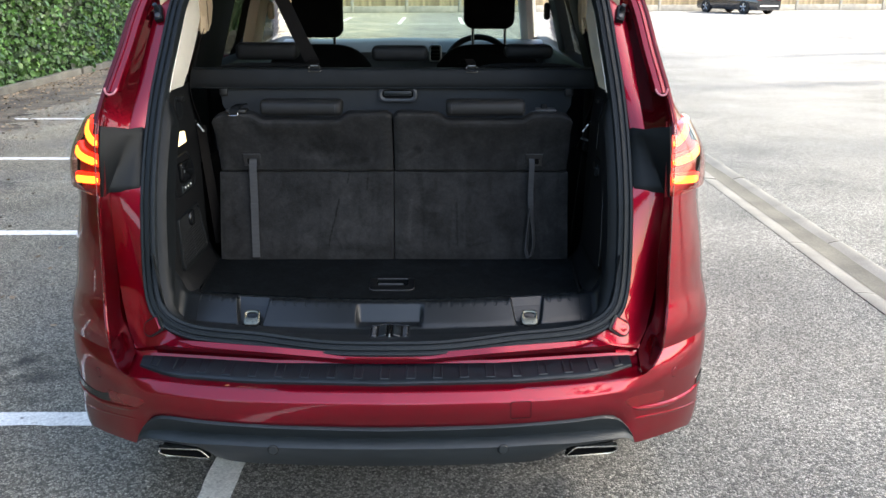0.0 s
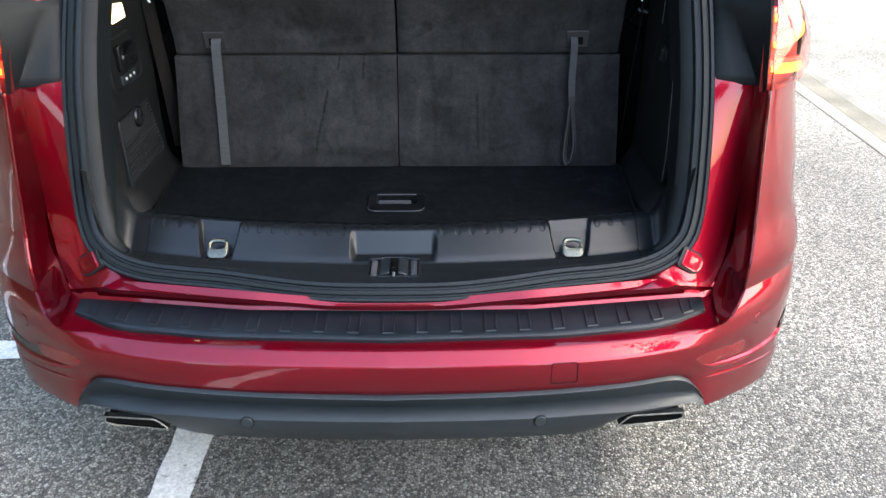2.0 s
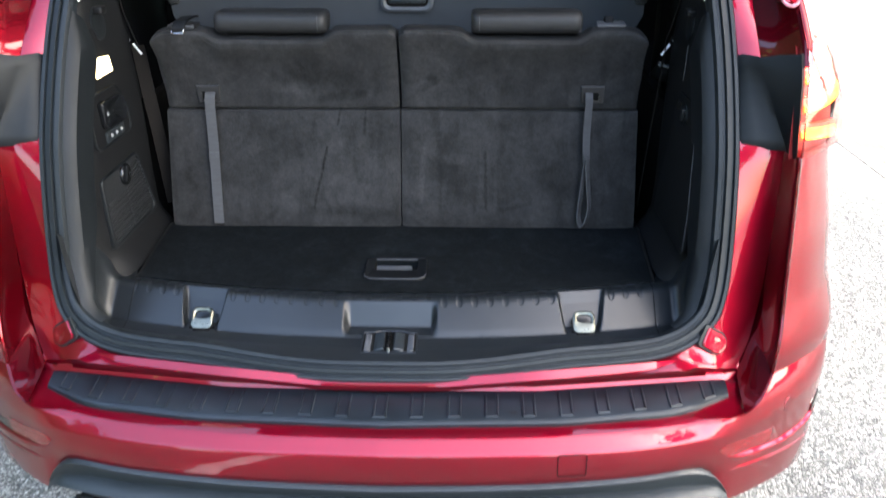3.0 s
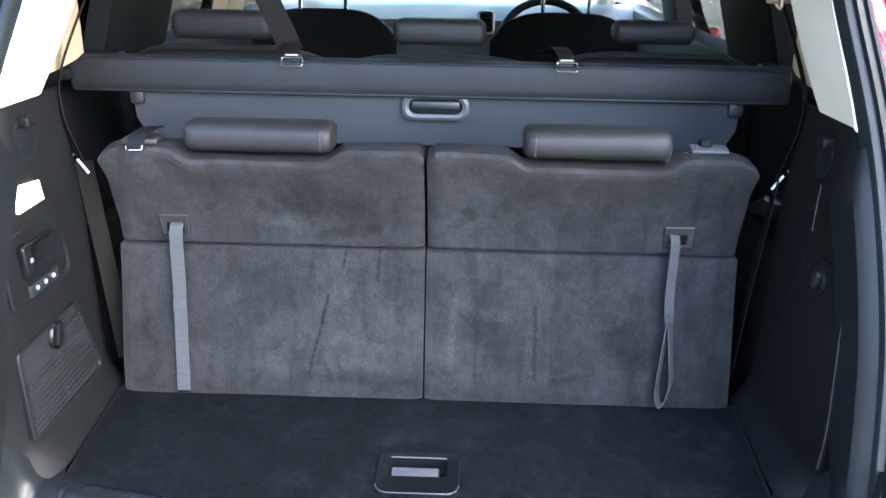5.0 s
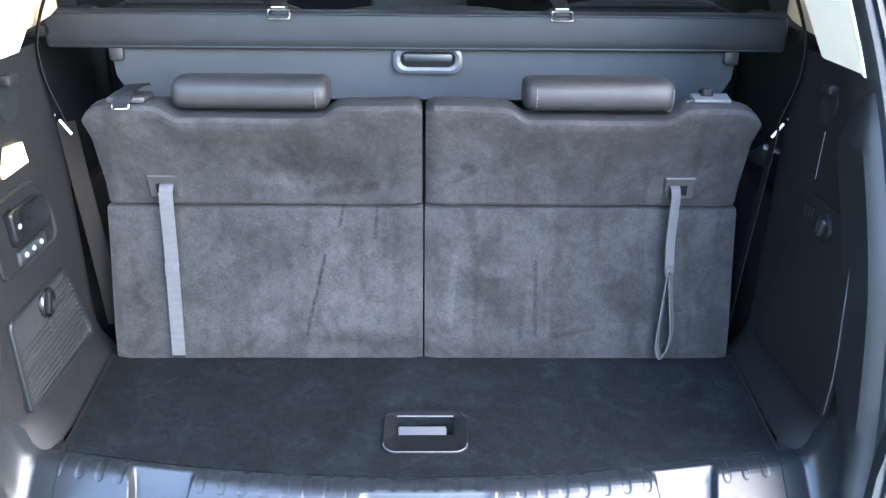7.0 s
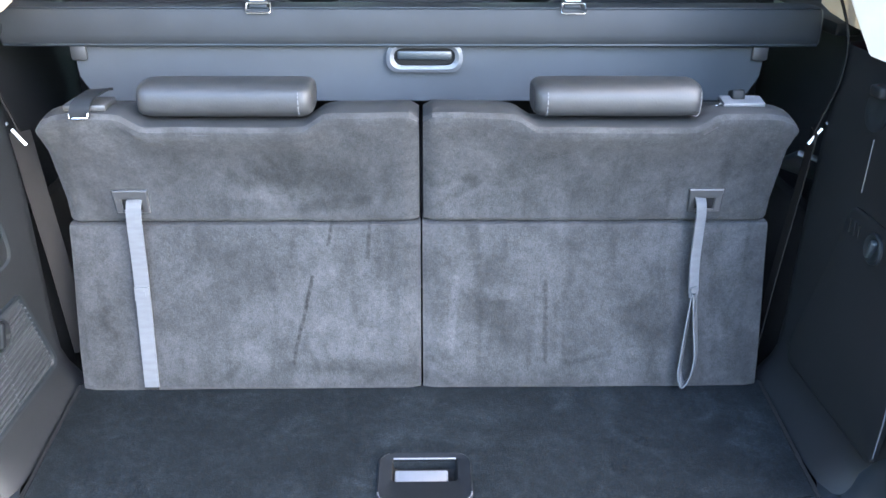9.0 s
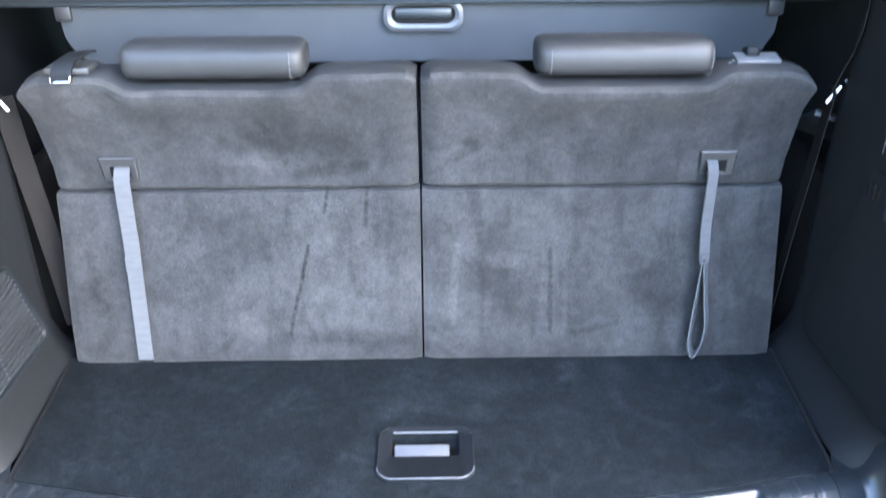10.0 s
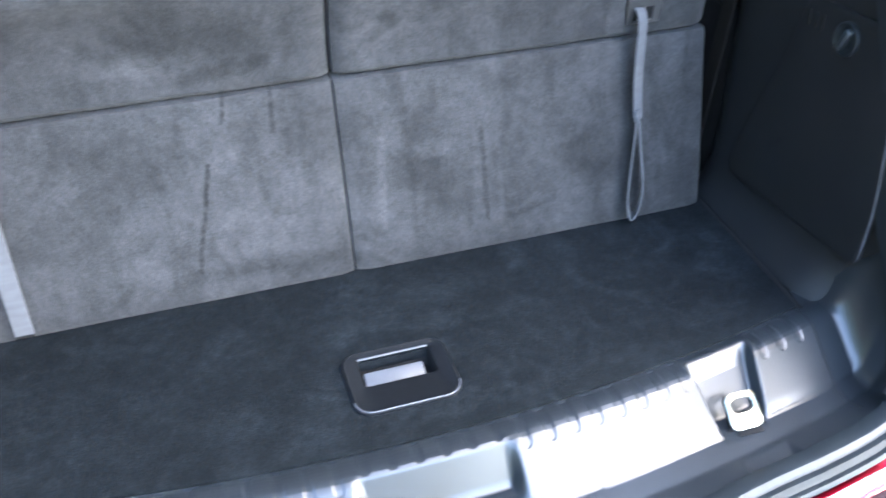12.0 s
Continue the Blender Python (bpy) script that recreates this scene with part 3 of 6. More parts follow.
def on_litter():
    k = random.random()
    x = -5.9 + 1.9 * k * k
    if random.random() < 0.18:
        x = random.uniform(-5.5, -1.5)
    return Vector((x, random.uniform(2, 22), 0.022 if x < -5.2 else 0.008)), Vector((0, 0, 1))


litter_me = leaf_cloud(7000, on_litter, 0.034, 0.30)
litter_me.materials.append(LITTER)
tagged(new("fallen_leaves", litter_me), "scattered dry brown fallen leaves on tarmac", "leaves", kind="stuff")

# fence at the far side
fence = thing("fence", "weathered board fence with concrete posts and gravel boards", "fence", kind="structure", at=(0, 43.8, 0))
fence.rotation_euler.z = radians(12)
for i in range(22):
    x = -18 + i * 2.75
    part("concrete_post", box(x - 0.07, x + 0.07, -0.07, 0.07, 0, 2.0, 0.01), FENCEPOST, fence)
    part("gravel_board", box(x + 0.07, x + 2.68, -0.03, 0.03, 0.0, 0.32, 0.01), FENCEPOST, fence, "low concrete gravel board")
    boards = bmesh.new()
    for k in range(21):
        b0 = x + 0.08 + k * 0.1235
        box(b0, b0 + 0.119, -0.035 - 0.006 * (k % 2), -0.012, 0.33, 1.88 + random.uniform(-0.01, 0.01), 0, bm=boards)
    part("board_panel", boards, FENCEWOOD, fence, smooth=False)


# the same boarding, out of view, added on the open side for its reflections
reflected_fence = thing("fence", "weathered board fence added out of view on the open side for reflections", "fence", kind="structure", at=(21.0, -22, 0))
reflected_fence.rotation_euler.z = radians(84)
for i in range(25):
    x = i * 2.75
    part("concrete_post", box(x - 0.07, x + 0.07, -0.07, 0.07, 0, 2.0, 0.01), FENCEPOST, reflected_fence)
    part("gravel_board", box(x + 0.07, x + 2.68, -0.03, 0.03, 0.0, 0.32, 0.01), FENCEPOST, reflected_fence)
    boards = bmesh.new()
    for k in range(21):
        b0 = x + 0.08 + k * 0.1235
        box(b0, b0 + 0.119, -0.035 - 0.006 * (k % 2), 0.035, 0.33, 1.88 + random.uniform(-0.01, 0.01), 0, bm=boards)
    part("board_panel", boards, FENCEWOOD, reflected_fence, smooth=False)


# trees out of view round the near side, added for shade and dark reflections
def tree(x, y, height, spread, seed, leaves=5200, size=.27, low=.30):
    """Tapered trunk with limbs and a leafy crown of uneven clumps."""
    rnd = random.Random(seed)
    base = thing("tree", "tall leafy broadleaf tree out of view, added to shade the car park", "tree", group="trees round the car park", at=(x, y, 0))
    bm = tube([(0, 0, -.05), (.05, 0, height * .2), (.0, .1, height * .45), (.1, 0, height * .75)], .19, 9)
    for v in bm.verts:
        k = 1 - .75 * max(v.co.z, 0) / height
        v.co.x *= k
        v.co.y *= k
    clumps = []
    for i in range(13):
        a, r = rnd.uniform(0, 6.28), spread * rnd.uniform(.15, .8)
        c = Vector((r * math.cos(a), r * math.sin(a), height * rnd.uniform(low, .95)))
        clumps.append((c, spread * rnd.uniform(.30, .5)))
        if i < 7:
            tube([(0, 0, height * (.25 + .05 * i)), c * .5 + Vector((0, 0, height * .22)), c], .05, 6, bm=bm)
    part("trunk", bm, HEDGECORE, base, "dark bark trunk and limbs")

    def on_crown():
        c, r = rnd.choice(clumps)
        d = Vector((rnd.gauss(0, 1), rnd.gauss(0, 1), rnd.gauss(0, 1))).normalized()
        return c + d * r * rnd.uniform(.55, 1.1), d

    me = leaf_cloud(leaves, on_crown, size, .5)
    me.materials.append(LEAF)
    crown = new("crown", me)
    crown.parent = base


for i, (x, y, h, w) in enumerate(((-10.5, -4.5, 9.5, 3.2), (-3.2, -12.5, 6.5, 3.4), (2.2, -15.5, 6.0, 3.2), (-9.2, 4.0, 10.5, 3.2), (-9.4, 10.0, 10.0, 3.2))):
    tree(x, y, h, w, 40 + i)
for i, (x, y) in enumerate(((9.4, -3.6), (9.0, 2.4))):
    tree(x, y, 14.0, 4.3, 90 + i, 3200, .34)
for i, (x, y) in enumerate(((9.6, 8.0), (9.8, 13.0), (11.6, 18.5))):
    tree(x, y, 16.0, 4.0, 120 + i, 5200, .36, .56)

# ---- the car: shell ----
car = thing("car", "metallic red people carrier with raised tailgate and open luggage bay", "car")

SEAL = smoothed([(0, .380, .617), (.10, .382, .617), (.18, .389, .619), (.26, .400, .624), (.36, .415, .632), (.45, .425, .636), (.53, .437, .643),
                 (.588, .452, .660), (.628, .470, .690), (.647, .490, .728), (.657, .515, .795), (.661, .548, .914), (.660, .580, 1.02), (.656, .640, 1.15),
                 (.648, .706, 1.268), (.637, .795, 1.388), (.624, .890, 1.51), (.595, .975, 1.605), (.50, 1.02, 1.645), (.30, 1.04, 1.66), (0, 1.045, 1.665)], 6)


def seal_normal(p):
    k = lerp(p.z, [.60, .66, .75, 1.2, 1.6], [0, .3, 1, 1, 1])
    a = Vector((0, -.79, .61)).lerp(Vector((0, -.93, .36)), k)
    return a.normalized()


SEAL_N = [seal_normal(p) for p in SEAL]
SEAL_B = []
for i, p in enumerate(SEAL):
    t = (SEAL[min(i + 1, len(SEAL) - 1)] - SEAL[max(i - 1, 0)]).normalized()
    n = (SEAL_N[i] - t * SEAL_N[i].dot(t)).normalized()
    SEAL_B.append((t.cross(n), n))


def lip_k(p):
    """The weatherstrip's outer lip is narrower along the middle of the sill."""
    return lerp(p.z, [.617, .645], [.96, 1]) if p.x < .6 else 1.0


def smooth01(t):
    t = min(max(t, 0), 1)
    return t * t * (3 - 2 * t)


def curve(zs, values):
    """A smooth line through values at given heights, as dense samples for lerp."""
    pts = smoothed([(a, b, 0) for a, b in zip(zs, values)], 6)
    return [p.x for p in pts], [p.y for p in pts]


SIDE = curve([.18, .22, .30, .42, .55, .60, .632, .731, .845, .965, 1.02, 1.07, 1.12, 1.18, 1.23, 1.30, 1.38, 1.50, 1.60, 1.64],
             [.84, .90, .945, .952, .958, .963, .964, .940, .929, .912, .914, .919, .908, .872, .840, .806, .782, .744, .694, .64])
EDGE_Z = [.545, .555, .58, .60, .632, .731, .845, .965, 1.02, 1.17, 1.26, 1.38, 1.51, 1.62]
EDGE_X = curve(EDGE_Z, [.706, .736, .750, .758, .765, .768, .768, .769, .770, .776, .772, .754, .734, .690])
EDGE_Y = curve(EDGE_Z, [.352, .385, .405, .416, .424, .454, .470, .490, .502, .550, .622, .740, .860, .970])


def edge_pt(z):
    """Inner edge of the outer skin beside the tailgate gap."""
    return lerp(z, *EDGE_X), lerp(z, *EDGE_Y)


def jamb_pt(z):
    """Outer edge of the rear-facing jamb, at the foot of the gap."""
    zz = [.58, .65, .72, .85, 1.01, 1.17, 1.26, 1.38, 1.51, 1.62]
    return (lerp(z, zz, [.700, .737, .755, .762, .768, .716, .708, .702, .686, .645]),
            lerp(z, zz, [.462, .515, .541, .555, .572, .634, .700, .798, .905, 1.0]))


def side_x(z):
    return lerp(z, *SIDE)


PLAN = smoothed([(0, .222, 0), (.2, .227, 0), (.35, .238, 0), (.5, .260, 0), (.62, .296, 0), (.71, .348, 0), (.79, .410, 0), (.87, .490, 0), (.925, .575, 0), (.952, .70, 0), (.956, .82, 0), (.956, .98, 0)], 5)
PLAN_N = []
for i, p in enumerate(PLAN):
    t = (PLAN[min(i + 1, len(PLAN) - 1)] - PLAN[max(i - 1, 0)]).normalized()
    PLAN_N.append(Vector((t.y, -t.x, 0)))


PLAN_A = next(i for i, p in enumerate(PLAN) if p.x >= .772)
PLAN_B = next(i for i, p in enumerate(PLAN) if p.y >= .70)


def low_corner(u, z, inset):
    """Bumper corner on the plan curve, u from 0 at the gap edge to 1 on the flank."""
    f = PLAN_A + (PLAN_B - PLAN_A) * u
    i = min(int(f), len(PLAN) - 2)
    q, n = PLAN[i].lerp(PLAN[i + 1], f - i), PLAN_N[i].lerp(PLAN_N[i + 1], f - i)
    k = inset * (1 - .9 * u)
    return Vector((q.x - n.x * k + (side_x(z) - .954) * u, q.y - n.y * k, z))


def corner(u, z, inset=0.0):
    """Rear corner of the outer skin: u from 0 at the gap edge to 1 on the flank."""
    ex, ey = edge_pt(z)
    sx = max(side_x(z), ex + 0.01)
    a0 = radians(36)
    a = a0 + u * (math.pi / 2 - a0)
    deep = 0.30 if z < 1.2 else lerp(z, [1.2, 1.3, 1.6], [.30, .30, .25])
    x = ex + (sx - ex) * (math.sin(a) - math.sin(a0)) / (1 - math.sin(a0))
    y = ey + deep * (math.cos(a0) - math.cos(a)) / math.cos(a0)
    low = 1 - smooth01((z - .60) / .12)
    if low:
        q = low_corner(u, z, .030)
        x, y = x * (1 - low) + low * q.x, y * (1 - low) + low * q.y
    nx, ny = math.sin(a), -math.cos(a)
    return Vector((x - inset * nx, y - inset * ny, z))


ZS = sorted(set([round(.22 + .045 * i, 3) for i in range(32)] + [.545, .56, .58, .60, .615, .627, .637, .727, .735, .841, .849, .961, .969, 1.02, 1.05, 1.17, 1.2]))
US = [0, .05, .12, .2, .3, .4, .5, .6, .7, .8, .9, 1.0]
YS = [1.05 + .07 * i for i in range(56)]
AXLES, WHEEL_R = (1.24, 4.08), 0.345


def flank(y, z):
    x = side_x(z)
    if y > 3.9:
        x -= .30 * ((y - 3.9) / 1.1) ** 2
    p = Vector((x, y, z))
    for ya in AXLES:
        d = Vector((0, y - ya, z - WHEEL_R))
        if abs(d.length - .40) < .035:
            p.y, p.z = ya + d.y / d.length * .40, WHEEL_R + d.z / d.length * .40
    return p


def in_skin(p):
    y, z = p.y, p.z
    if z < .60 and y < 1.0:
        return False
    if 1.02 < z < 1.2 and y < edge_pt(z)[1] + .21:
        return False
    for ya in AXLES:
        if math.hypot(y - ya, z - WHEEL_R) < .395:
            return False
    if y > 4.0 - max(z - 1.04, 0) * 1.75:
        return False
    if y > 4.0 and z > .98 - (y - 4.0) * .12:
        return False
    if 1.2 < z < 1.53:
        front = 3.78 - (z - 1.04) * 1.75
        if 1.02 + (z - 1.2) * .35 < y < 1.40 or 1.82 < y < 2.36 or 2.62 < y < front:
            return False
    return True


for side in ("left", "right"):
    rows = []
    for z in ZS:
        rows.append([corner(u, max(z, .60)) + Vector((0, 0, min(z - .60, 0))) for u in US] + [flank(y, z) for y in YS if y > 1.0])
    bm = grid(rows, keep=in_skin)
    bmesh.ops.delete(bm, geom=[v for v in bm.verts if not v.link_faces], context="VERTS")
    if side == "left":
        mirrored(bm)
    part("body_side", bm, RED, car)

    # surround of the opening, from the seal out to the gap
    lo = []
    for i, p in enumerate(SEAL):
        s = p + SEAL_B[i][0] * .0205 * lip_k(p) - SEAL_B[i][1] * .001
        if p.x < .55 and p.z < .7:
            o = Vector((p.x * lerp(p.x, [0, .3, .55], [1, 1.02, 1.08]), lerp(p.x, [0, .12, .3, .55], [.360, .362, .362, .402]), lerp(p.x, [0, .12, .3, .55], [.597, .598, .616, .618])))
        elif p.z < .735 and p.z < 1:
            k = lerp(p.z, [.645, .690, .735], [0, .5, 1])
            o = Vector((lerp(k, [0, .4, .65, 1], [.60, .699, .728, .756]), lerp(k, [0, .4, .65, 1], [.412, .462, .498, .542]), lerp(k, [0, .4, .65, 1], [.618, .586, .628, .73])))
        elif p.z < 1.6:
            j = jamb_pt(p.z)
            o = Vector((j[0], j[1], p.z))
        else:
            o = p + Vector((.03 * p.x, .03, .025))
        m = s.lerp(o, .5) + SEAL_B[i][1] * .004
        fold = o + Vector((.002, .012, 0)) if p.z > .66 and p.z < 1.61 else o + Vector((0, .004, -.012))
        lo.append([s - SEAL_B[i][1] * .02, s, m, o, fold])
    # the painted part is left open where the plastic cover sits
    bm = grid(lo, keep=lambda c: not (1.012 < c.z < 1.165))
    if side == "left":
        mirrored(bm)
    part("jamb", bm, RED, car)
    rows = []
    for k in range(13):
        z = 1.168 + .452 * k / 12
        j, e = jamb_pt(z), edge_pt(z)
        rows.append([(j[0] - .001, j[1] + .003, z), (j[0] + .40 * (e[0] - .006 - j[0]), j[1] + .30 * (e[1] - j[1]), z), (e[0] - .005, e[1] + .014, z), (e[0] - .001, e[1] + .003, z), (e[0] + .014, e[1] + .010, z)])
    bm = grid(rows)
    if side == "left":
        mirrored(bm)
    gap = part("gap_wall", bm, REDSHADE, car, "red wall of the tailgate gap, coloured darker for its shade")
    gap.data.set_sharp_from_angle(angle=radians(170))
    # black cover beside the lamp: an inner facet in line with the jamb, a slanting crease, an outer facet in the gap
    rows = []
    for k in range(17):
        z = 1.006 + .168 * k / 16
        s_ = min(SEAL, key=lambda q: abs(q.z - z) + (5 if q.x < .6 else 0))
        e = edge_pt(z)
        cx, cy = lerp(z, [1.003, 1.08, 1.17], [.765, .737, .706]), lerp(z, [1.003, 1.08, 1.17], [.562, .592, .622])
        rim = .008 if k in (0, 16) else 0.0
        row = []
        for t in (0, .08, .45, .88):
            row.append((s_.x + .019 + (cx - s_.x - .019) * t, s_.y + .006 + (cy - s_.y - .006) * t - (.006 if t > .05 else 0) + rim, z))
        row += [(cx + .002, cy - .010 + rim, z), (cx + .10 * (e[0] - cx), cy + .12 * (e[1] - cy) - .006 + rim, z)]
        row += [(cx + t * (e[0] - .004 - cx), cy + t * (e[1] - cy) + rim, z + .016 * (t if k == 16 else 0)) for t in (.5, .93)]
        row.append((e[0] - .001, e[1] + .010 + rim, z + (.018 if k == 16 else 0)))
        rows.append(row)
    bm = grid(rows)
    if side == "left":
        mirrored(bm)
    part("lamp_cover", bm, COVERP, car, "black plastic cover beside the rear lamp")

    # flange of the upper quarter panel, its lower end sealed with a pale smear
    rows = []
    for k in range(15):
        z = 1.272 + .33 * k / 14
        e = edge_pt(z)
        rows.append([(e[0] - .034, e[1] + .030, z), (e[0] - .032, e[1] + .004, z), (e[0] - .029, e[1] - .001, z), (e[0] - .015, e[1] - .003, z), (e[0] - .012, e[1] - .007, z), (e[0] - .004, e[1] - .005, z), (e[0], e[1] + .004, z)])
    bm = grid(rows)
    if side == "left":
        mirrored(bm)
    part("pillar_flange", bm, RED, car, "folded red flange along the upper quarter panel")
    e = edge_pt(1.27)
    smear = smoothed([(e[0] - .031, e[1] + .006, 1.281), (e[0] - .026, e[1] - .003, 1.271), (e[0] - .014, e[1] - .007, 1.266), (e[0] - .004, e[1] - .006, 1.271), (e[0] - .001, e[1] - .004, 1.284)], 4)
    bm = tube(smear, .0030, 7)
    if side == "left":
        mirrored(bm)
    part("seam_sealer", bm, SEALER, car, "pale smear of seam sealer at the flange end")

    # rear lamp: housing, lit bars, clear lens
    us = [0, .03, .08, .16, .25, .34, .44, .54, .64, .74, .84]
    lamp_z = [1.005, 1.02, 1.05, 1.08, 1.11, 1.14, 1.17, 1.195, 1.205]
    swell = lambda u: .016 * math.sin(math.pi * u / .84)
    bm = grid([[corner(u, min(z, 1.199), .024 - swell(u)) for u in us] for z in lamp_z])
    bm = bm if side == "right" else mirrored(bm)
    lamp = part("rear_lamp", bm, LAMPBASE, car, "lit rear lamp with three glowing red-orange bars")
    for zc, u0, u1, rise in ((1.052, .02, .46, -.012), (1.098, .02, .56, .02), (1.146, .02, .46, .045)):
        rows = []
        for k in range(9):
            u = u0 + (u1 - u0) * k / 8
            zz = zc + rise * (k / 8) ** 1.3 + (.006 if k == 8 else 0)
            h = .0145 if k < 8 else .006
            rows.append([corner(u, zz + dz, ins - swell(u)) for dz, ins in ((-h, .024), (-h, .014), (-.4 * h, .010), (.4 * h, .010), (h, .014), (h, .024))])
        bm = grid(rows)
        bm = bm if side == "right" else mirrored(bm)
        part("light_bar", bm, LEDRED, lamp)
        rows = []
        for k in range(9):
            u = u0 + .01 + (u1 - u0 - .06) * k / 8
            zz = zc + rise * (k / 8) ** 1.3 - .002
            h = .0092 if 0 < k < 8 else .004
            rows.append([corner(u, zz + dz, ins - swell(u)) for dz, ins in ((-h, .012), (-h, .008), (h, .008), (h, .012))])
        bm = grid(rows)
        bm = bm if side == "right" else mirrored(bm)
        part("light_core", bm, LEDBAR, lamp, "brighter amber core of the lit bar")
    bm = grid([[corner(u, min(z, 1.2), -.003 - swell(u) if 1.01 < z < 1.2 else .004) for u in us] for z in lamp_z])
    bm = bm if side == "right" else mirrored(bm)
    lens = part("lens", bm, LENS, lamp, "clear glossy lamp lens")
    lens.visible_shadow = False
    bm = tube([corner(.012, z, -.002) for z in (1.012, 1.05, 1.1, 1.15, 1.195)], .002, 6)
    bm = bm if side == "right" else mirrored(bm)
    part("lens_edge", bm, REDLENS, lamp)

    # buffer tongue on the jamb
    bm = bmesh.new()
    out = [(.020 * math.cos(radians(a)), .020 * math.sin(radians(a))) for a in range(-90, 91, 15)] + [(-.030, .019), (-.034, .016), (-.034, -.016), (-.030, -.019)]
    spots = [(i, t) for i in range(2, len(lo) - 2) for t in (.2, .35, .5, .65, .8)]
    i, t = min(spots, key=lambda c: (lo[c[0]][1].lerp(lo[c[0]][3], c[1]) - Vector((.636, .468, .659))).length)
    along, across = lo[i + 1][2] - lo[i - 1][2], lo[i][3] - lo[i][1]
    az = along.cross(across).normalized()
    az = az if az.y < 0 else -az
    ax = Vector((1, 0, -.55))
    ax = (ax - az * ax.dot(az)).normalized()
    m = Matrix.Translation(lo[i][1].lerp(lo[i][3], t) + az * .009 + ax * .006) @ Matrix((ax, az.cross(ax), az)).transposed().to_4x4()
    rows = [[m @ Vector((a * k, b * k, d)) for a, b in out] for k, d in ((1, -.022), (1, .001), (.92, .003), (.5, .0022), (.3, .0030), (.1, .0032))]
    grid(rows, closed=True, bm=bm)
    bm.faces.new([bm.verts.new(p) for p in rows[-1]])
    bm = bm if side == "right" else mirrored(bm)
    part("rubber_stop", bm, RED, car, "red moulded buffer stop on the jamb")
    rows = [[m @ Vector((a * k, b * k, d)) for a, b in out] for k, d in ((1.20, -.022), (1.20, -.0015), (1.0, -.0008))]
    bm = grid(rows, closed=True)
    bm = bm if side == "right" else mirrored(bm)
    part("stop_seal", bm, RUBBER, car)

    # weatherstrip, ribbed
    prof = [(.0205, -.004), (.0215, .003), (.018, .009), (.012, .009), (.0095, .003), (.006, .003), (.004, .010), (-.004, .0115), (-.0065, .004), (-.010, .004), (-.0125, .010),
            (-.020, .009), (-.024, .002), (-.026, -.016)]
    bm = grid([[p + SEAL_B[i][0] * (a * lip_k(p) if a > 0 else a) + SEAL_B[i][1] * c for a, c in prof] for i, p in enumerate(SEAL)])
    bmesh.ops.recalc_face_normals(bm, faces=bm.faces[:])
    bm = bm if side == "right" else mirrored(bm)
    part("door_seal", bm, RUBBER, car, "ribbed black rubber weatherstrip round the opening")
    rows = []
    for i, p in enumerate(SEAL):
        if p.x < .575 and p.z < .8 or p.z > 1.262:
            continue
        b, n = SEAL_B[i]
        k = lerp(p.z, [.66, .72, 1.20, 1.262], [.45, 1, .9, .1])
        rows.append([p - b * .021 - n * .012, p - b * .022 + n * .001, p - b * (.022 + .016 * k) - n * .003, p - b * (.022 + .026 * k) - n * .012, p - b * (.022 + .030 * k) - n * lerp(p.z, [.70, .86, 1.20, 1.28], [.016, .05, .05, .016]), p - b * (.022 + .030 * k) - n * lerp(p.z, [.70, .86, 1.20, 1.28], [.02, .08, .08, .02])])
    bm = grid(rows)
    bm = bm if side == "right" else mirrored(bm)
    part("aperture_trim", bm, COVERP, car, "grey-black plastic trim inside the weatherstrip")

# strut mounts high on the surround, embossed tag under the sill
for s in (-1, 1):
    m = Matrix.Translation((s * .674, .852, 1.474)) @ Matrix.Rotation(radians(s * 14), 4, "Y") @ Matrix.Rotation(radians(52), 4, "X")
    mount = part("strut_mount", turned(box(-.012, .012, -.026, .026, -.012, .006, .003), m), COVERP, car, "black strut mount bolted to the surround")
    part("mount_bolt", turned(disc(.0085, .005, 12, .0015), m @ Matrix.Translation((0, -.013, .005))), GREYHANDLE, mount)
    part("strut_ball", tube([m @ Vector((0, .010, .004)), m @ Vector((0, .014, .024))], .007, 8), PLASTIC, mount)
for z in (.609, .603):
    part("embossed_tag", tube([(.374, .3815, z), (.401, .3855, z)], .0012, 6), RED, car)

# ---- bumper ----
def bumper_rows(profile, i0=0, i1=None):
    """Rows along the plan curve, mirrored. profile(x) gives (inset, z) pairs."""
    cols = []
    for p, n in list(zip(PLAN, PLAN_N))[i0:i1]:
        cols.append([(p.x - n.x * d, p.y - n.y * d, z) for d, z in profile(p.x)])
    return both_sides([[c[k] for c in cols] for k in range(len(cols[0]))])


def skin_inset(x, z):
    c = smooth01((x - .56) / .13)
    centre = lerp(z, [.44, .452, .462, .50, .528, .533, .551, .554, .556, .60], [.05, .03, .016, .010, .012, .015, .034, .040, .066, .07])
    rim = lerp(z, [.24, .27, .31, .36, .462, .53, .57, .60], [.07, .045, .022, .014, .012, .006, .012, .030])
    return centre * (1 - c) + rim * c


def skin_top(x):
    return lerp(x, [0, .62, .68, .69, .71, .73, .75, .772, 1], [.556, .556, .557, .559, .563, .571, .583, .60, .60])


def skin_bottom(x, u):
    return lerp(x, [0, .57, .62, .66, .695, .735, .772], [.448, .448, .425, .382, .352, .348, .341]) if u <= 0 else lerp(u, [0, .3, .5, 1], [.341, .324, .306, .265])


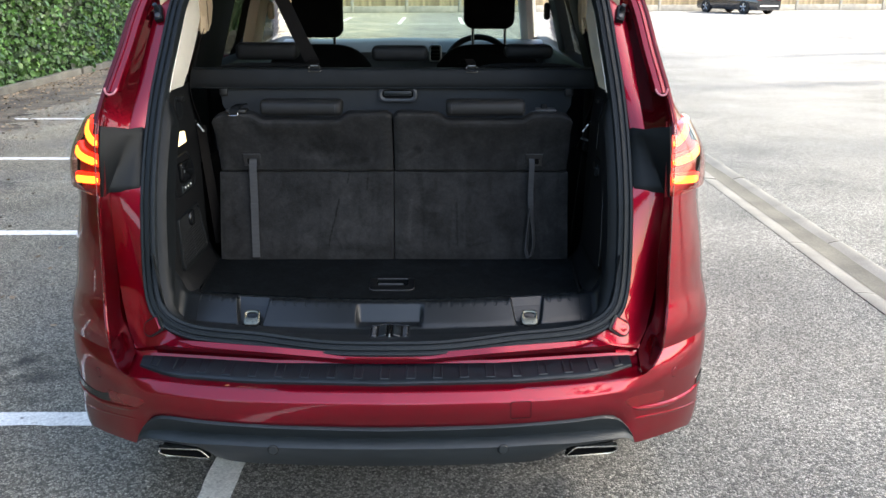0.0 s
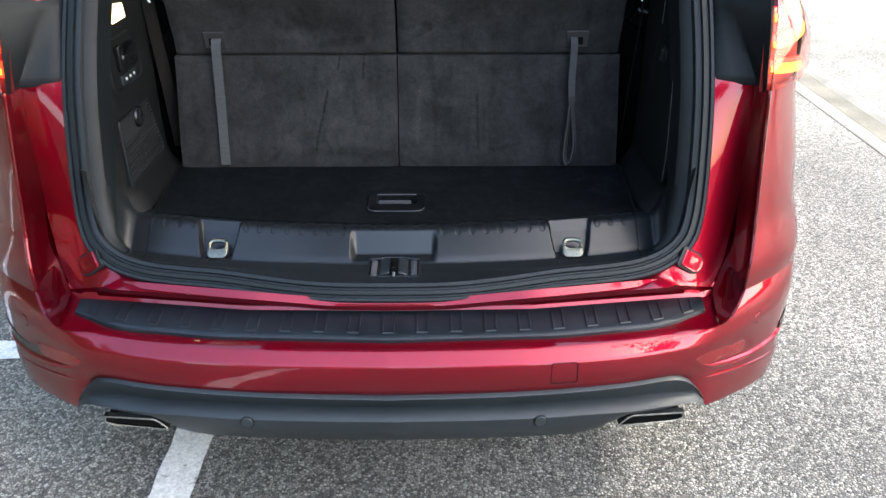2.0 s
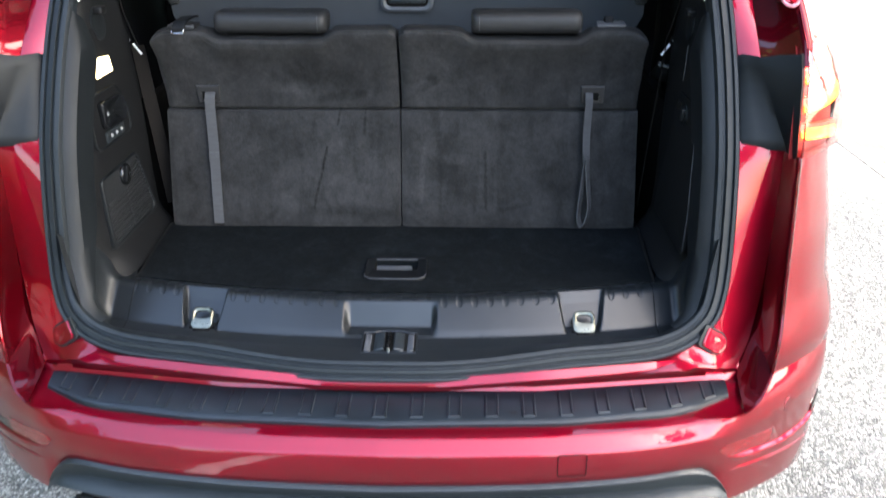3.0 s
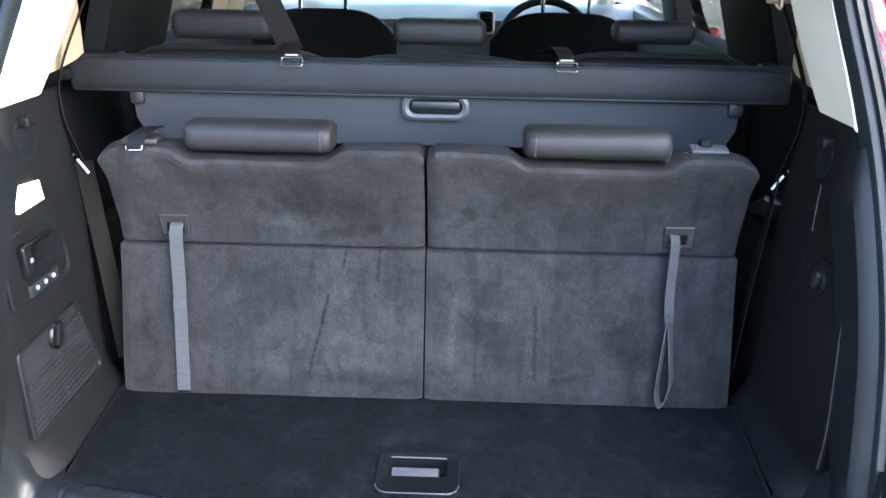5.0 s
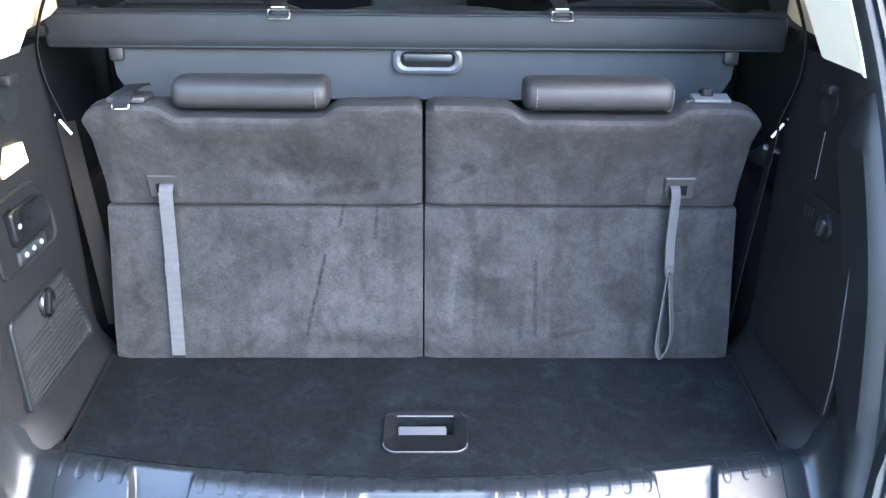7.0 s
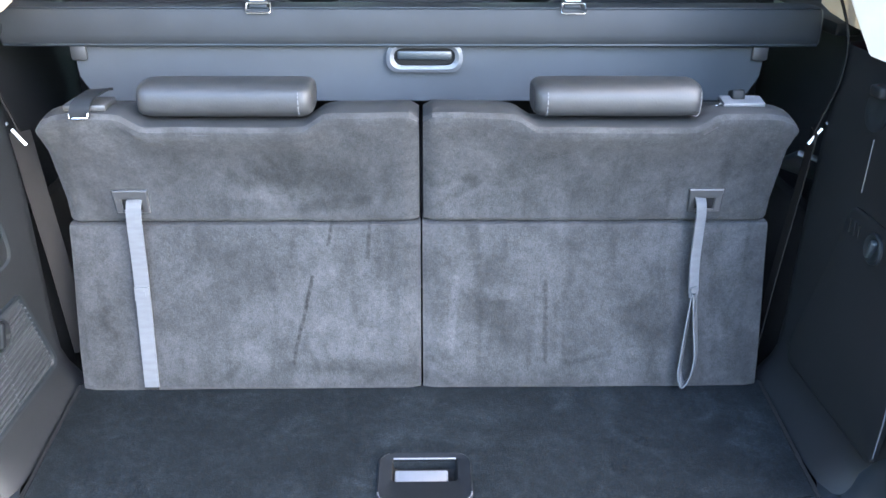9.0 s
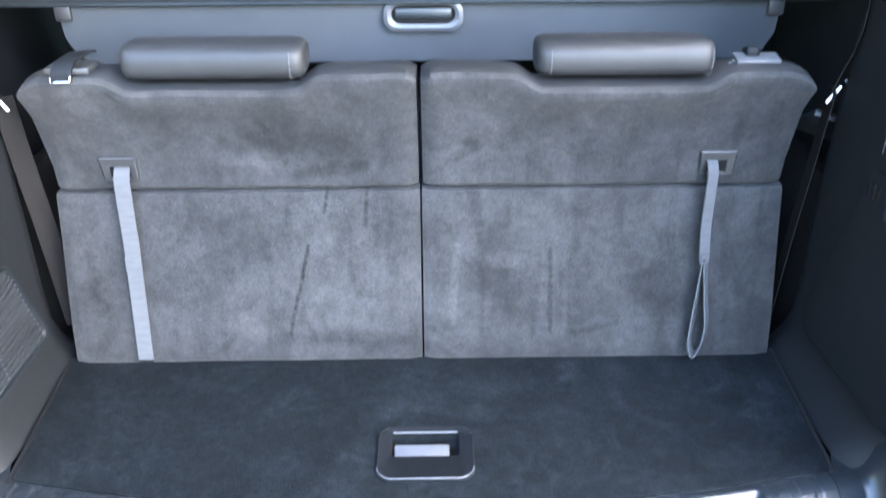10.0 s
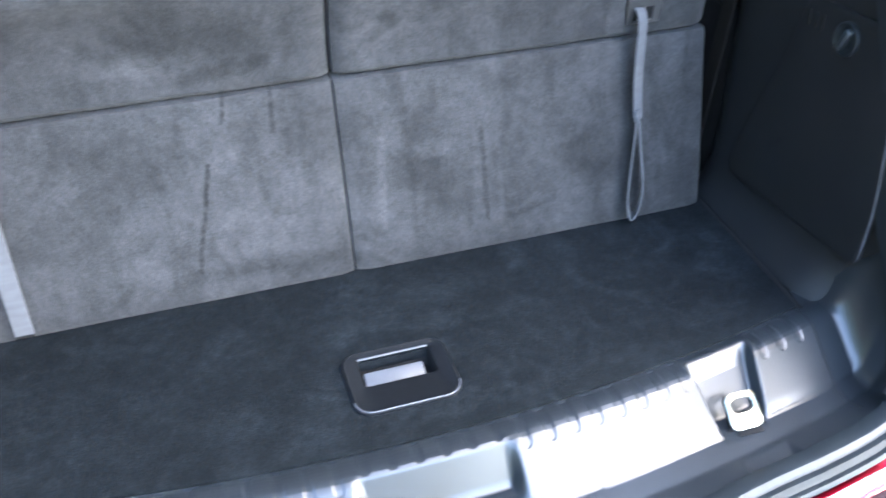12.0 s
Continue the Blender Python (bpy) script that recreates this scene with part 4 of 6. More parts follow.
STEPS = [0, .02, .04, .08, .15, .20, .215, .235, .255, .275, .34, .46, .58, .70, .80, .88, .95, 1.0]
cols = []
for p, n in list(zip(PLAN, PLAN_N))[:PLAN_A]:
    t, b = skin_top(p.x), skin_bottom(p.x, 0)
    cols.append([(p.x - n.x * skin_inset(p.x, t + (b - t) * k), p.y - n.y * skin_inset(p.x, t + (b - t) * k), t + (b - t) * k) for k in STEPS])
for u in US:
    b = skin_bottom(1, u)
    cols.append([tuple(low_corner(u, .60 + (b - .60) * k, skin_inset(.772, .60 + (b - .60) * k))) for k in STEPS])
end = cols[-1]
for y in (.78, .88, .98, 1.06):
    cols.append([(q[0], y, q[2]) for q in end])
bm = grid(both_sides([[c[k] for c in cols] for k in range(len(STEPS))]), keep=lambda c: math.hypot(c.y - AXLES[0], c.z - WHEEL_R) > .395)
part("rear_bumper", bm, RED, car, "glossy red painted rear bumper")

EDGE = [c[0] for c in cols[:PLAN_A]]


def spaced(points, n):
    """n + 1 points at even steps along a line."""
    pts = [Vector(p) for p in points]
    run = [0.0]
    for a, b in zip(pts, pts[1:]):
        run.append(run[-1] + (b - a).length)
    return [Vector([lerp(run[-1] * k / n, run, [p[c] for p in pts]) for c in range(3)]) for k in range(n + 1)]


# wall of the tailgate gap, from the jamb's crease out to the edge of the skin
edge_line = spaced([q for q in EDGE if q[0] > .686] + [corner(0, z) for z in (.60, .615, .632, .66, .69, .72, .76, .80, .85, .90, .95, 1.0, 1.012)], 48)
jamb_line = spaced(smoothed([(.6995, .463, .584), (.717, .484, .610), (.737, .515, .65), (.755, .541, .72), (.762, .555, .85), (.768, .572, 1.01)], 8), 48)
for s in (-1, 1):
    rows = []
    for a, b in zip(jamb_line, edge_line):
        sink = Vector((0, .006, 0))
        rows.append([a + Vector((-.002, .004, -.002)), a.lerp(b, .10) + sink * .5, a.lerp(b, .35) + sink, a.lerp(b, .65) + sink, a.lerp(b, .90) + sink * .5, b + Vector((-.003, .0035, 0)), b + Vector((-.001, .0005, 0)), b + Vector((.003, -.0004, 0)), b + Vector((.010, .010, 0))])
    bm = grid(rows)
    if s < 0:
        mirrored(bm)
    part("gap_wall", bm, REDSHADE, car, "red wall of the tailgate gap, coloured darker for its shade")


def shelf_row(x, k):
    """From the surround's lower edge down to the step pad and back to the bumper's top edge."""
    ridge_y = lerp(x, [0, .12, .3, .55, .70], [.360, .362, .362, .402, .462])
    ridge_z = lerp(x, [0, .12, .3, .55, .70], [.597, .598, .616, .618, .586])
    front = lerp(x, [0, .3, .66, .71], [.388, .395, .447, .466])
    ey = lerp(x, [q[0] for q in EDGE], [q[1] for q in EDGE])
    ez = lerp(x, [q[0] for q in EDGE], [q[2] for q in EDGE])
    pts = [(ridge_y + .012, ridge_z + .012), (ridge_y, ridge_z), (ridge_y + .004, ridge_z - .010), (front - .004, .582), (front - .010, .571), (front - .03, .567), (ey + .07, .561), (ey + .012, .556), (ey + .001, ez - .0015), (ey - .004, ez - .0005)]
    return pts[k]


xs_s = [i * .0373 for i in range(19)]
rows = [[(x, *shelf_row(x, k)) for x in xs_s + [.688, .700, .706]] for k in range(10)]
for r in rows:
    x, y, z = r[-1]
    r += [(x + .004, y + .003, z - .003), (x + .012, y + .008, z - .012)]
part("bumper_top", grid(both_sides(rows)), RED, car, "red painted ledge below the loading opening")

# step pad with moulded ribs
xs_p = [i * .0335 for i in range(21)]


def pad_pt(x, k, up=0.0):
    base = lerp(x, [0, .35, .55, .67], [.222, .238, .272, .322])
    rear = base + .062 + lerp(x, [.6, .67], [0, .012])
    front = lerp(x, [0, .3, .62, .67], [.379, .386, .432, .436])
    y = rear + (front - rear) * k
    return (x, y, .5575 + .0125 * k + .006 + up)


rows = []
for k, up in ((0, -.008), (0.0, -.001), (.03, .002), (.12, .003), (.5, .0035), (.88, .003), (.97, .0015), (1.0, -.008)):
    rows.append([pad_pt(x, k, up) for x in xs_p])
rows = both_sides(rows)
step_pad = part("step_pad", grid(rows), PADMAT, car, "dark ribbed plastic step pad on the bumper top")
for i in range(-9, 10):
    x = i * .071 * .985
    bm = bmesh.new()
    for dx, k0, k1 in ((-.011, .18, .84), (.011, .18, .84)):
        a, b = pad_pt(abs(x + dx), k0, .0035), pad_pt(abs(x + dx), k1, .0035)
        tube([(x + dx, a[1], a[2]), (x + dx, b[1], b[2])], .0025, 6, bm=bm)
    a, b = pad_pt(abs(x - .011), .18, .0035), pad_pt(abs(x + .011), .18, .0035)
    tube([(x - .011, a[1], a[2]), (x + .011, b[1], b[2])], .0030, 6, bm=bm)
    part("pad_rib", bm, PADMAT, step_pad)


def diffuser_profile(x):
    e = lerp(x, [0, .56, .60, .64, .68], [0, 0, .15, .45, 1])
    top = lerp(x, [0, .57, .60, .626, .647, .665, .680], [.458, .465, .460, .450, .432, .407, .380])
    mid = lerp(x, [0, .42, .50, .58, .647, .665, .680], [.418, .418, .414, .412, .404, .393, .372])
    low = lerp(x, [0, .40, .455, .49, .615, .65, .680], [.338, .339, .350, .377, .377, .377, .366])
    return [(.030, top + .004), (.010, top), (.007, top - .003), (.026 - .018 * e, .4 * top + .6 * mid), (.032 - .026 * e, mid + .003), (.008 - .004 * e, mid - .005), (.001, mid - .012), (.003, mid - .4 * (mid - low)), (.012, mid - .72 * (mid - low)), (.024, low + .06 * (mid - low)), (.045, low), (.12, low - .01), (.22, low - .012)]


last = max(i for i, p in enumerate(PLAN) if p.x < .682)
part("diffuser", grid(bumper_rows(diffuser_profile, 0, last + 1)), GREYP, car, "grey-black textured plastic lower bumper")


def plan_at(x):
    p = min(zip(PLAN, PLAN_N), key=lambda q: abs(q[0].x - abs(x)))
    n = p[1].copy()
    y = lerp(abs(x), [q.x for q in PLAN], [q.y for q in PLAN])
    if x < 0:
        n.x = -n.x
    return Vector((x, y, 0)), n


def on_bumper(x, z, inset):
    p, n = plan_at(x)
    q = p - n * inset
    ang = math.atan2(n.x, -n.y)
    return Matrix.Translation((q.x, q.y, z)) @ Matrix.Rotation(ang, 4, "Z") @ Matrix.Rotation(radians(90), 4, "X")


for x in (-.287, .311):
    bm = turned(disc(.0125, .004, 24, .0015), on_bumper(x, .400, .0005))
    part("parking_sensor", bm, GREYP, car, "round parking sensor in the lower bumper")
    bm = turned(ring([(.0142 * math.cos(i * .2618), .0142 * math.sin(i * .2618)) for i in range(24)], [(.013 * math.cos(i * .2618), .013 * math.sin(i * .2618)) for i in range(24)], .002, Matrix.Identity(4)), on_bumper(x, .400, .0005))
    part("sensor_ring", bm, DARK, car)
for x in (-.801, .801):
    bm = turned(disc(.0125, .003, 24, .001), on_bumper(x, .530, .0085))
    part("parking_sensor", bm, RED, car)
    bm = turned(ring([(.0145 * math.cos(i * .2618), .0145 * math.sin(i * .2618)) for i in range(24)], [(.013 * math.cos(i * .2618), .013 * math.sin(i * .2618)) for i in range(24)], .0015, Matrix.Identity(4)), on_bumper(x, .530, .0075))
    part("sensor_ring", bm, DARK, car)

# towing-eye cover: a flush square with a fine gap
o, q = rounded_outline(.0545, .0485, .006), rounded_outline(.0520, .0460, .005)
part("tow_cover", turned(ring(o, q, .0015, Matrix.Identity(4)), on_bumper(.357, .506, .0105)), DARK, car, "square flush towing-eye cover")

# reflectors and the crease under them
for s in (-1, 1):
    rows = []
    for k in range(13):
        x = .644 + .128 * k / 12
        p, n = plan_at(s * x)
        z0 = lerp(x, [.644, .656, .681, .772], [.492, .477, .467, .459])
        z1 = lerp(x, [.644, .654, .672, .772], [.496, .503, .505, .490])
        d = .0135
        rows.append([(p.x - n.x * (d + .008), p.y - n.y * (d + .008), z0), (p.x - n.x * (d - .005), p.y - n.y * (d - .005), z0 + .002), (p.x - n.x * (d - .006), p.y - n.y * (d - .006), (z0 + z1) / 2),
                     (p.x - n.x * (d - .005), p.y - n.y * (d - .005), z1 - .002), (p.x - n.x * (d + .008), p.y - n.y * (d + .008), z1)])
    bm = grid(rows)
    bmesh.ops.recalc_face_normals(bm, faces=bm.faces[:])
    part("reflector", bm, REDLENS, car, "red plastic reflector in the bumper corner")
    path = []
    for k in range(14):
        x = .649 + .265 * k / 13
        p, n = plan_at(s * x)
        sunk = lerp(x, [.772, .87, .925], [.0125, .0105, .0095]) + (.014, .006, .002)[min(k, 2)] * (k < 3)
        path.append(Vector((p.x - n.x * sunk, p.y - n.y * sunk, lerp(x, [.649, .658, .679, .727, .796, .874, .914], [.490, .478, .464, .452, .437, .431, .438]))))
    part("bumper_crease", tube(path, .0075, 8), RED, car)
    path = []
    for k in range(14):
        x = .642 + .276 * k / 13
        p, n = plan_at(s * x)
        sunk = lerp(x, [.772, .87, .925], [.0145, .0122, .0110]) + (.014, .006, .002)[min(k, 2)] * (k < 3)
        path.append(Vector((p.x - n.x * sunk, p.y - n.y * sunk, lerp(x, [.642, .733, .836, .918], [.438, .424, .398, .376]))))
    part("lower_crease", tube(path, .0042, 8), RED, car)
    rows = []
    # left strip runs on past the vent: the recess's dark reflection put into colour
    start = .770 if s < 0 else .898
    for k in range(13):
        x = start + (.926 - start) * k / 12
        p, n = plan_at(s * x)
        z0 = lerp(x, [.770, .79, .83, .89, .926], [.452, .445, .437, .431, .436])
        z1 = lerp(x, [.770, .79, .83, .89, .926], [.486, .472, .463, .461, .472])
        d = lerp(x, [.772, .87, .925], [.0122, .008, .0045])
        rows.append([p - n * (d + .006) + Vector((0, 0, z0)), p - n * (d - .0015) + Vector((0, 0, z0 + .002)), p - n * (d - .0015) + Vector((0, 0, z1 - .002)), p - n * (d + .006) + Vector((0, 0, z1))])
    bm = grid(rows)
    bmesh.ops.recalc_face_normals(bm, faces=bm.faces[:])
    part("vent_slot", bm, GLOSSB, car, "shiny black vent in the bumper corner, longer on the left as a dark reflection")

    # exhaust trim
    cx = -.540 if s < 0 else .556
    p, n = plan_at(cx)
    outer = [(-.073, -.004), (-.067, .011), (.046, .0155), (.056, .010), (.073, -.009), (.069, -.0155), (-.048, -.0145), (-.062, -.012)]
    inner = [(a * .93 + .001, b * .68 - .0005) for a, b in outer]
    m = Matrix.Translation((cx, p.y + .022, .360 if s < 0 else .363)) @ Matrix.Rotation(math.atan2(n.x, -n.y) * .5, 4, "Z") @ Matrix.Rotation(radians(106), 4, "X") @ Matrix.Diagonal((s * -1, 1.2, 1, 1))
    bm = ring(outer, inner, .006, m)
    rows = [[m @ Vector((a, b, z)) for a, b in pts] for pts, z in ((outer, .001), (outer, -.008))]
    grid(rows, closed=True, bm=bm)
    bmesh.ops.recalc_face_normals(bm, faces=bm.faces[:])
    exhaust = part("exhaust_trim", bm, TIPSTEEL, car, "chrome-edged exhaust tip finisher")
    rows = [[m @ Vector((a, b, z)) for a, b in pts] for pts, z in ((inner, .004), (inner, -.035), ([(a * .05, b * .05) for a, b in inner], -.036))]
    bm = grid(rows, closed=True)
    part("exhaust_bore", bm, DARK, exhaust)
part("underbody", box(-.62, .62, .75, 4.7, .20, .32, .03), DARK, car)
# plain dark sheets out of view, added to stop light leaking into the bay
part("cabin_floor", box(-.78, .78, 1.62, 3.9, .33, .37, .01), DARK, car)
for s in (-1, 1):
    part("wheelhouse", box(min(s * .635, s * .665), max(s * .635, s * .665), .70, 1.68, .30, .98, .012), DARK, car)

# ---- roof, glazing, nose, wheels: the rest of the shell ----
rows = []
for i in range(17):
    y = 1.05 + i * .125
    h = 1.668 + .02 * math.sin(math.pi * (y - .9) / 2.6)
    rows.append([(x, y, h - .03 * (x / .62) ** 2 - (.02 if abs(x) > .6 else 0)) for x in [-.655, -.6, -.45, -.3, -.15, 0, .15, .3, .45, .6, .655]])
part("roof", solid(grid(rows), .02), RED, car)
rows = [[(x, y, 1.60 - .02 * (x / .6) ** 2) for x in (-.64, -.5, -.25, 0, .25, .5, .64)] for y in (1.08, 1.6, 2.2, 2.8, 3.02)]
part("headlining", solid(grid(rows), .012), HEADLINER, car, "pale grey fabric headlining")
rows = []
for i in range(8):
    k = i / 7
    z, y = 1.635 - .59 * k, 3.02 + 1.0 * k
    w = .60 + .13 * k
    rows.append([(x * w, y + .12 * (1 - x * x) * k * .6, z) for x in (-1, -.6, -.2, .2, .6, 1)])
ws = part("windscreen", grid(rows), GLASS, car, "clear laminated windscreen")
ws.visible_shadow = False
for s in (-1, 1):
    rows = []
    for z in (1.2, 1.3, 1.42, 1.53):
        rows.append([(s * (side_x(z) - .008), y, z) for y in (1.02, 1.4, 1.56, 2.0, 2.45, 2.9, 3.78 - (z - 1.04) * 1.75)])
    g = part("side_glass", grid(rows), TINTED, car, "dark-tinted side window glass")
    path = [(s * (.60 + .15 * k), 3.06 + 1.0 * k, 1.62 - .59 * k) for k in (0, .2, .4, .6, .8, 1)]
    part("windscreen_pillar", tube(path, .05, 8), CREAM, car, "pale lined windscreen pillar")
rows = []
for i in range(9):
    k = i / 8
    y = 3.92 + 1.05 * k
    w = .80 - .12 * k * k
    rows.append([(x * w, y - .25 * abs(x) ** 2.5 * k, 1.03 - .16 * k ** 1.6 - .06 * abs(x) ** 2) for x in (-1, -.7, -.35, 0, .35, .7, 1)])
part("bonnet", solid(grid(rows), .01), RED, car)
rows = []
for z in (.24, .35, .5, .65, .8, .88):
    rows.append([(x * .80, 5.02 - .34 * abs(x) ** 3 - .1 * max(z - .5, 0), z) for x in (-1, -.85, -.6, -.3, 0, .3, .6, .85, 1)])
part("front_bumper", solid(grid(rows), .01), RED, car)
for ya in AXLES:
    for s in (-1, 1):
        m = Matrix.Translation((s * .70, ya, WHEEL_R)) @ Matrix.Rotation(radians(90 * s), 4, "Y")
        prof = [(.20, 0), (.24, -.005), (.33, .012), (.345, .03), (.345, .19), (.33, .21), (.24, .225), (.225, .20)]
        rows = [[m @ Vector((r * math.cos(a * .1309), r * math.sin(a * .1309), d)) for a in range(48)] for r, d in prof]
        wheel = part("wheel", grid(rows, closed=True), TYRE, car, "black tyre")
        bm = bmesh.new()
        for k in range(10):
            spoke = box(-.018, .018, .03, .228, .165, .19, .005)
            turned(spoke, m @ Matrix.Rotation(k * .6283, 4, "Z"))
            me_t = bpy.data.meshes.new("t")
            spoke.to_mesh(me_t)
            spoke.free()
            bm.from_mesh(me_t)
            bpy.data.meshes.remove(me_t)
        part("rim", bm, ALLOY, wheel, "silver spoked alloy rim")

# raised tailgate above the loading bay: red skin, tinted rear window, black lining on its inner side
def tailgate_pt(u, k, drop=0.0):
    y = 1.08 - 1.06 * k
    z = 1.70 + .60 * k - .06 * math.sin(math.pi * k)
    return (u * (.56 + .10 * k) * (1 - .3 * drop), y, z + .05 * (1 - abs(u) ** 2.5) - drop)


GATE_U = (-1, -.93, -.80, -.6, -.3, 0, .3, .6, .80, .93, 1)
gate_glass = lambda c: 1.08 - 1.06 * .62 < c.y < 1.08 - 1.06 * .08 and abs(c.x) < .80 * .61
gate = part("tailgate", solid(grid([[tailgate_pt(u, i / 24) for u in GATE_U] for i in range(25)], keep=lambda c: not gate_glass(c)), .012), RED, car, "red tailgate raised overhead")
part("gate_lining", solid(grid([[tailgate_pt(u * .985, i / 24, .055) for u in GATE_U] for i in range(25)], keep=lambda c: not gate_glass(c)), .006), TRIM, gate, "black plastic lining of the tailgate")
part("gate_window", grid([[tailgate_pt(u, i / 24, .025) for u in GATE_U[2:9]] for i in range(1, 17)]), TINTED, gate, "tinted rear window in the tailgate")

# ---- luggage bay ----
def smoothstep(a, b, v):
    t = min(max((v - a) / (b - a), 0), 1)
    return t * t * (3 - 2 * t)


def floor_edge(x):
    return .577 + .215 * x * x


def seal_low(x):
    """Height and depth of the weatherstrip's inner side along the sill."""
    zz = [p.z for p in SEAL if p.x <= .60 and p.z < .7]
    yy = [p.y for p in SEAL if p.x <= .60 and p.z < .7]
    xx = [p.x for p in SEAL if p.x <= .60 and p.z < .7]
    return lerp(abs(x), xx, yy), lerp(abs(x), xx, zz)


HOOKS = (-.390, .398)


def sill_z(x, y):
    """Moulded load-sill trim: ribbed lip, sloping face, pockets at hooks and latch."""
    c = floor_edge(x)
    d = c - y
    zs_ = seal_low(x)[1]
    ledge = lerp(d, [.10, .13, .20], [.635, .632, zs_ + .016])
    base = lerp(d, [0, .006, .012, .018, .024, .030, .036, .042, .088, .098], [.6862, .6878, .6890, .6897, .6900, .6896, .6880, .6845, .6465, .6365])
    if d > .098:
        base = min(.6365, ledge) if d < .12 else ledge
    for hx in HOOKS:
        w = lerp(d, [.0, .03, .09], [.047, .045, .034])
        inside = 1 - smoothstep(w - .004, w + .006, abs(x - hx))
        pocket = lerp(d, [.0, .014, .03, .062, .07], [.690, .688, .668, .640, .634])
        base += inside * (min(pocket, base) - base)
    if d < .056 and abs(x) < .548 and min(abs(x - h) for h in HOOKS) > .052:
        off = (x - .0198 + .015775) % .03155 - .015775
        end = .0480 if abs(x - .005) > .09 else .034
        u = max(abs(off), math.hypot(off, max(d - end + .006, 0)))
        base -= .0012 * (1 - smoothstep(.0050, .0060, u)) * smoothstep(.001, .003, d)
    w = .086
    inside = 1 - smoothstep(w - .004, w + .012, abs(x - .005))
    pocket = lerp(d, [.0, .030, .036, .058, .062], [.690, .690, .686, .645, .640])
    base += inside * (min(pocket, base) - base)
    if abs(x) > .586:
        base += 44.0 * (abs(x) - .586) ** 2 * (1 + .4 * smoothstep(.05, .15, d)) * smoothstep(-.075, .005, d)
    return base


rows = []
for j in range(92):
    k = .32 * j / 52 if j < 52 else .32 + .68 * (j - 52) / 39
    row = []
    for i in range(-428, 429):
        x = i * .0015
        y1 = floor_edge(x) + .004 + .085 * smoothstep(.556, .600, abs(x))
        y0 = seal_low(x)[0] + .012 + lerp(abs(x), [.60, .63, .655], [0, .016, .045])
        y = y1 + (y0 - y1) * k
        row.append((x, y, sill_z(x, y)))
    rows.append(row)
bm = grid(rows)
bmesh.ops.reverse_faces(bm, faces=bm.faces[:])
sill = part("load_sill_trim", bm, SILL, car, "satin black moulded load-sill trim")
if sill.data.polygons[0].normal.z < 0:
    sill.data.flip_normals()
sill.data.set_sharp_from_angle(angle=radians(75))

for s in (-1, 1):
    part("trim_joint", tube([(s * .552, .640 - .0115 * k, sill_z(.552, .640 - .0115 * k) + .0003) for k in range(14)], .0009, 5), DARK, sill)

# lashing eyes: a plated loop, its hole above a solid foot
for hx in HOOKS:
    m = Matrix.Translation((hx + .003, .529, .6500)) @ Matrix.Rotation(radians(42), 4, "X")
    o = rounded_outline(.044, .046, .011)
    q = [(a * .70, b * .40 + .0065) for a, b in rounded_outline(.044, .046, .0155)]
    bm = ring(o, q, .0055, m)
    rows = [[m @ Vector((a, b, z)) for a, b in pts] for pts, z in ((q, .0005), (q, -.004), (o, -.004), (o, .0005))]
    grid(rows, closed=True, bm=bm)
    bmesh.ops.recalc_face_normals(bm, faces=bm.faces[:])
    eye = part("lashing_eye", bm, STEEL, car, "zinc-plated steel lashing eye")
    # dark box in place of the shade in the slot below the eye
    part("eye_foot", box(hx - .014, hx + .022, .502, .516, .624, .636, .003), DARK, eye)
    part("eye_pin", tube([m @ Vector((-.026, -.020, -.004)), m @ Vector((.026, -.020, -.004))], .0032, 8), DARK, eye)

# latch in the middle of the sill
tilt_m = Matrix.Translation((.0075, .462, .6350)) @ Matrix.Rotation(radians(9), 4, "X")
latch = part("tailgate_latch", turned(box(-.0530, .0530, -.034, .032, -.004, .0014, .001), tilt_m), DARK, car, "black tailgate latch with bright striker pin")
rim = [(-.056, -.036), (.056, -.036), (.056, .030), (.034, .032), (.026, .037), (-.022, .037), (-.030, .032), (-.056, .030)]
part("latch_rim", ring(rim, [(a * .94, b * .92) for a, b in rim], .0035, tilt_m), SILL, latch, smooth=False)
for sg in (-1, 1):
    part("latch_guide", turned(box(-.0065, .0065, -.030, .024, 0, .0050, .002), tilt_m @ Matrix.Translation((sg * .0435, 0, 0)) @ Matrix.Rotation(radians(-14 * sg), 4, "Y")), GREYHANDLE, latch)
    part("latch_jaw", turned(box(-.0110, .0110, -.030, .026, 0, .0060, .003, 3), tilt_m @ Matrix.Translation((sg * .0185, .002, 0)) @ Matrix.Rotation(radians(18 * sg), 4, "Y")), PLASTIC, latch)
part("striker_pin", tube([tilt_m @ Vector((0, -.032, .000)), tilt_m @ Vector((0, -.029, .008)), tilt_m @ Vector((0, .020, .009)), tilt_m @ Vector((0, .026, .002))], .0036, 8), GUNMETAL, latch)

# boot floor with a recessed lift handle
HX, HY = .004, .681
xs_f = [-1 + i / 20 for i in range(41)]
rows = []
for k in [i / 22 for i in range(23)]:
    row = []
    for u in xs_f:
        yf = floor_edge(u * .557)
        y = yf + .001 + (.925 - yf) * k
        row.append((u * (.556 + .013 * k), y, .690 + .013 * k + .0015 * noise.noise((u * 3, y * 6, 0))))
    rows.append(row)
bm = grid(rows, keep=lambda c: not (abs(c.x - HX) < .060 and abs(c.y - HY) < .046))
bm.normal_update()
if bm.faces[:][0].normal.z < 0:
    bmesh.ops.reverse_faces(bm, faces=bm.faces[:])
floor_panel = part("boot_floor", solid(bm, .018), CARPET, car, "black carpeted boot floor panel")
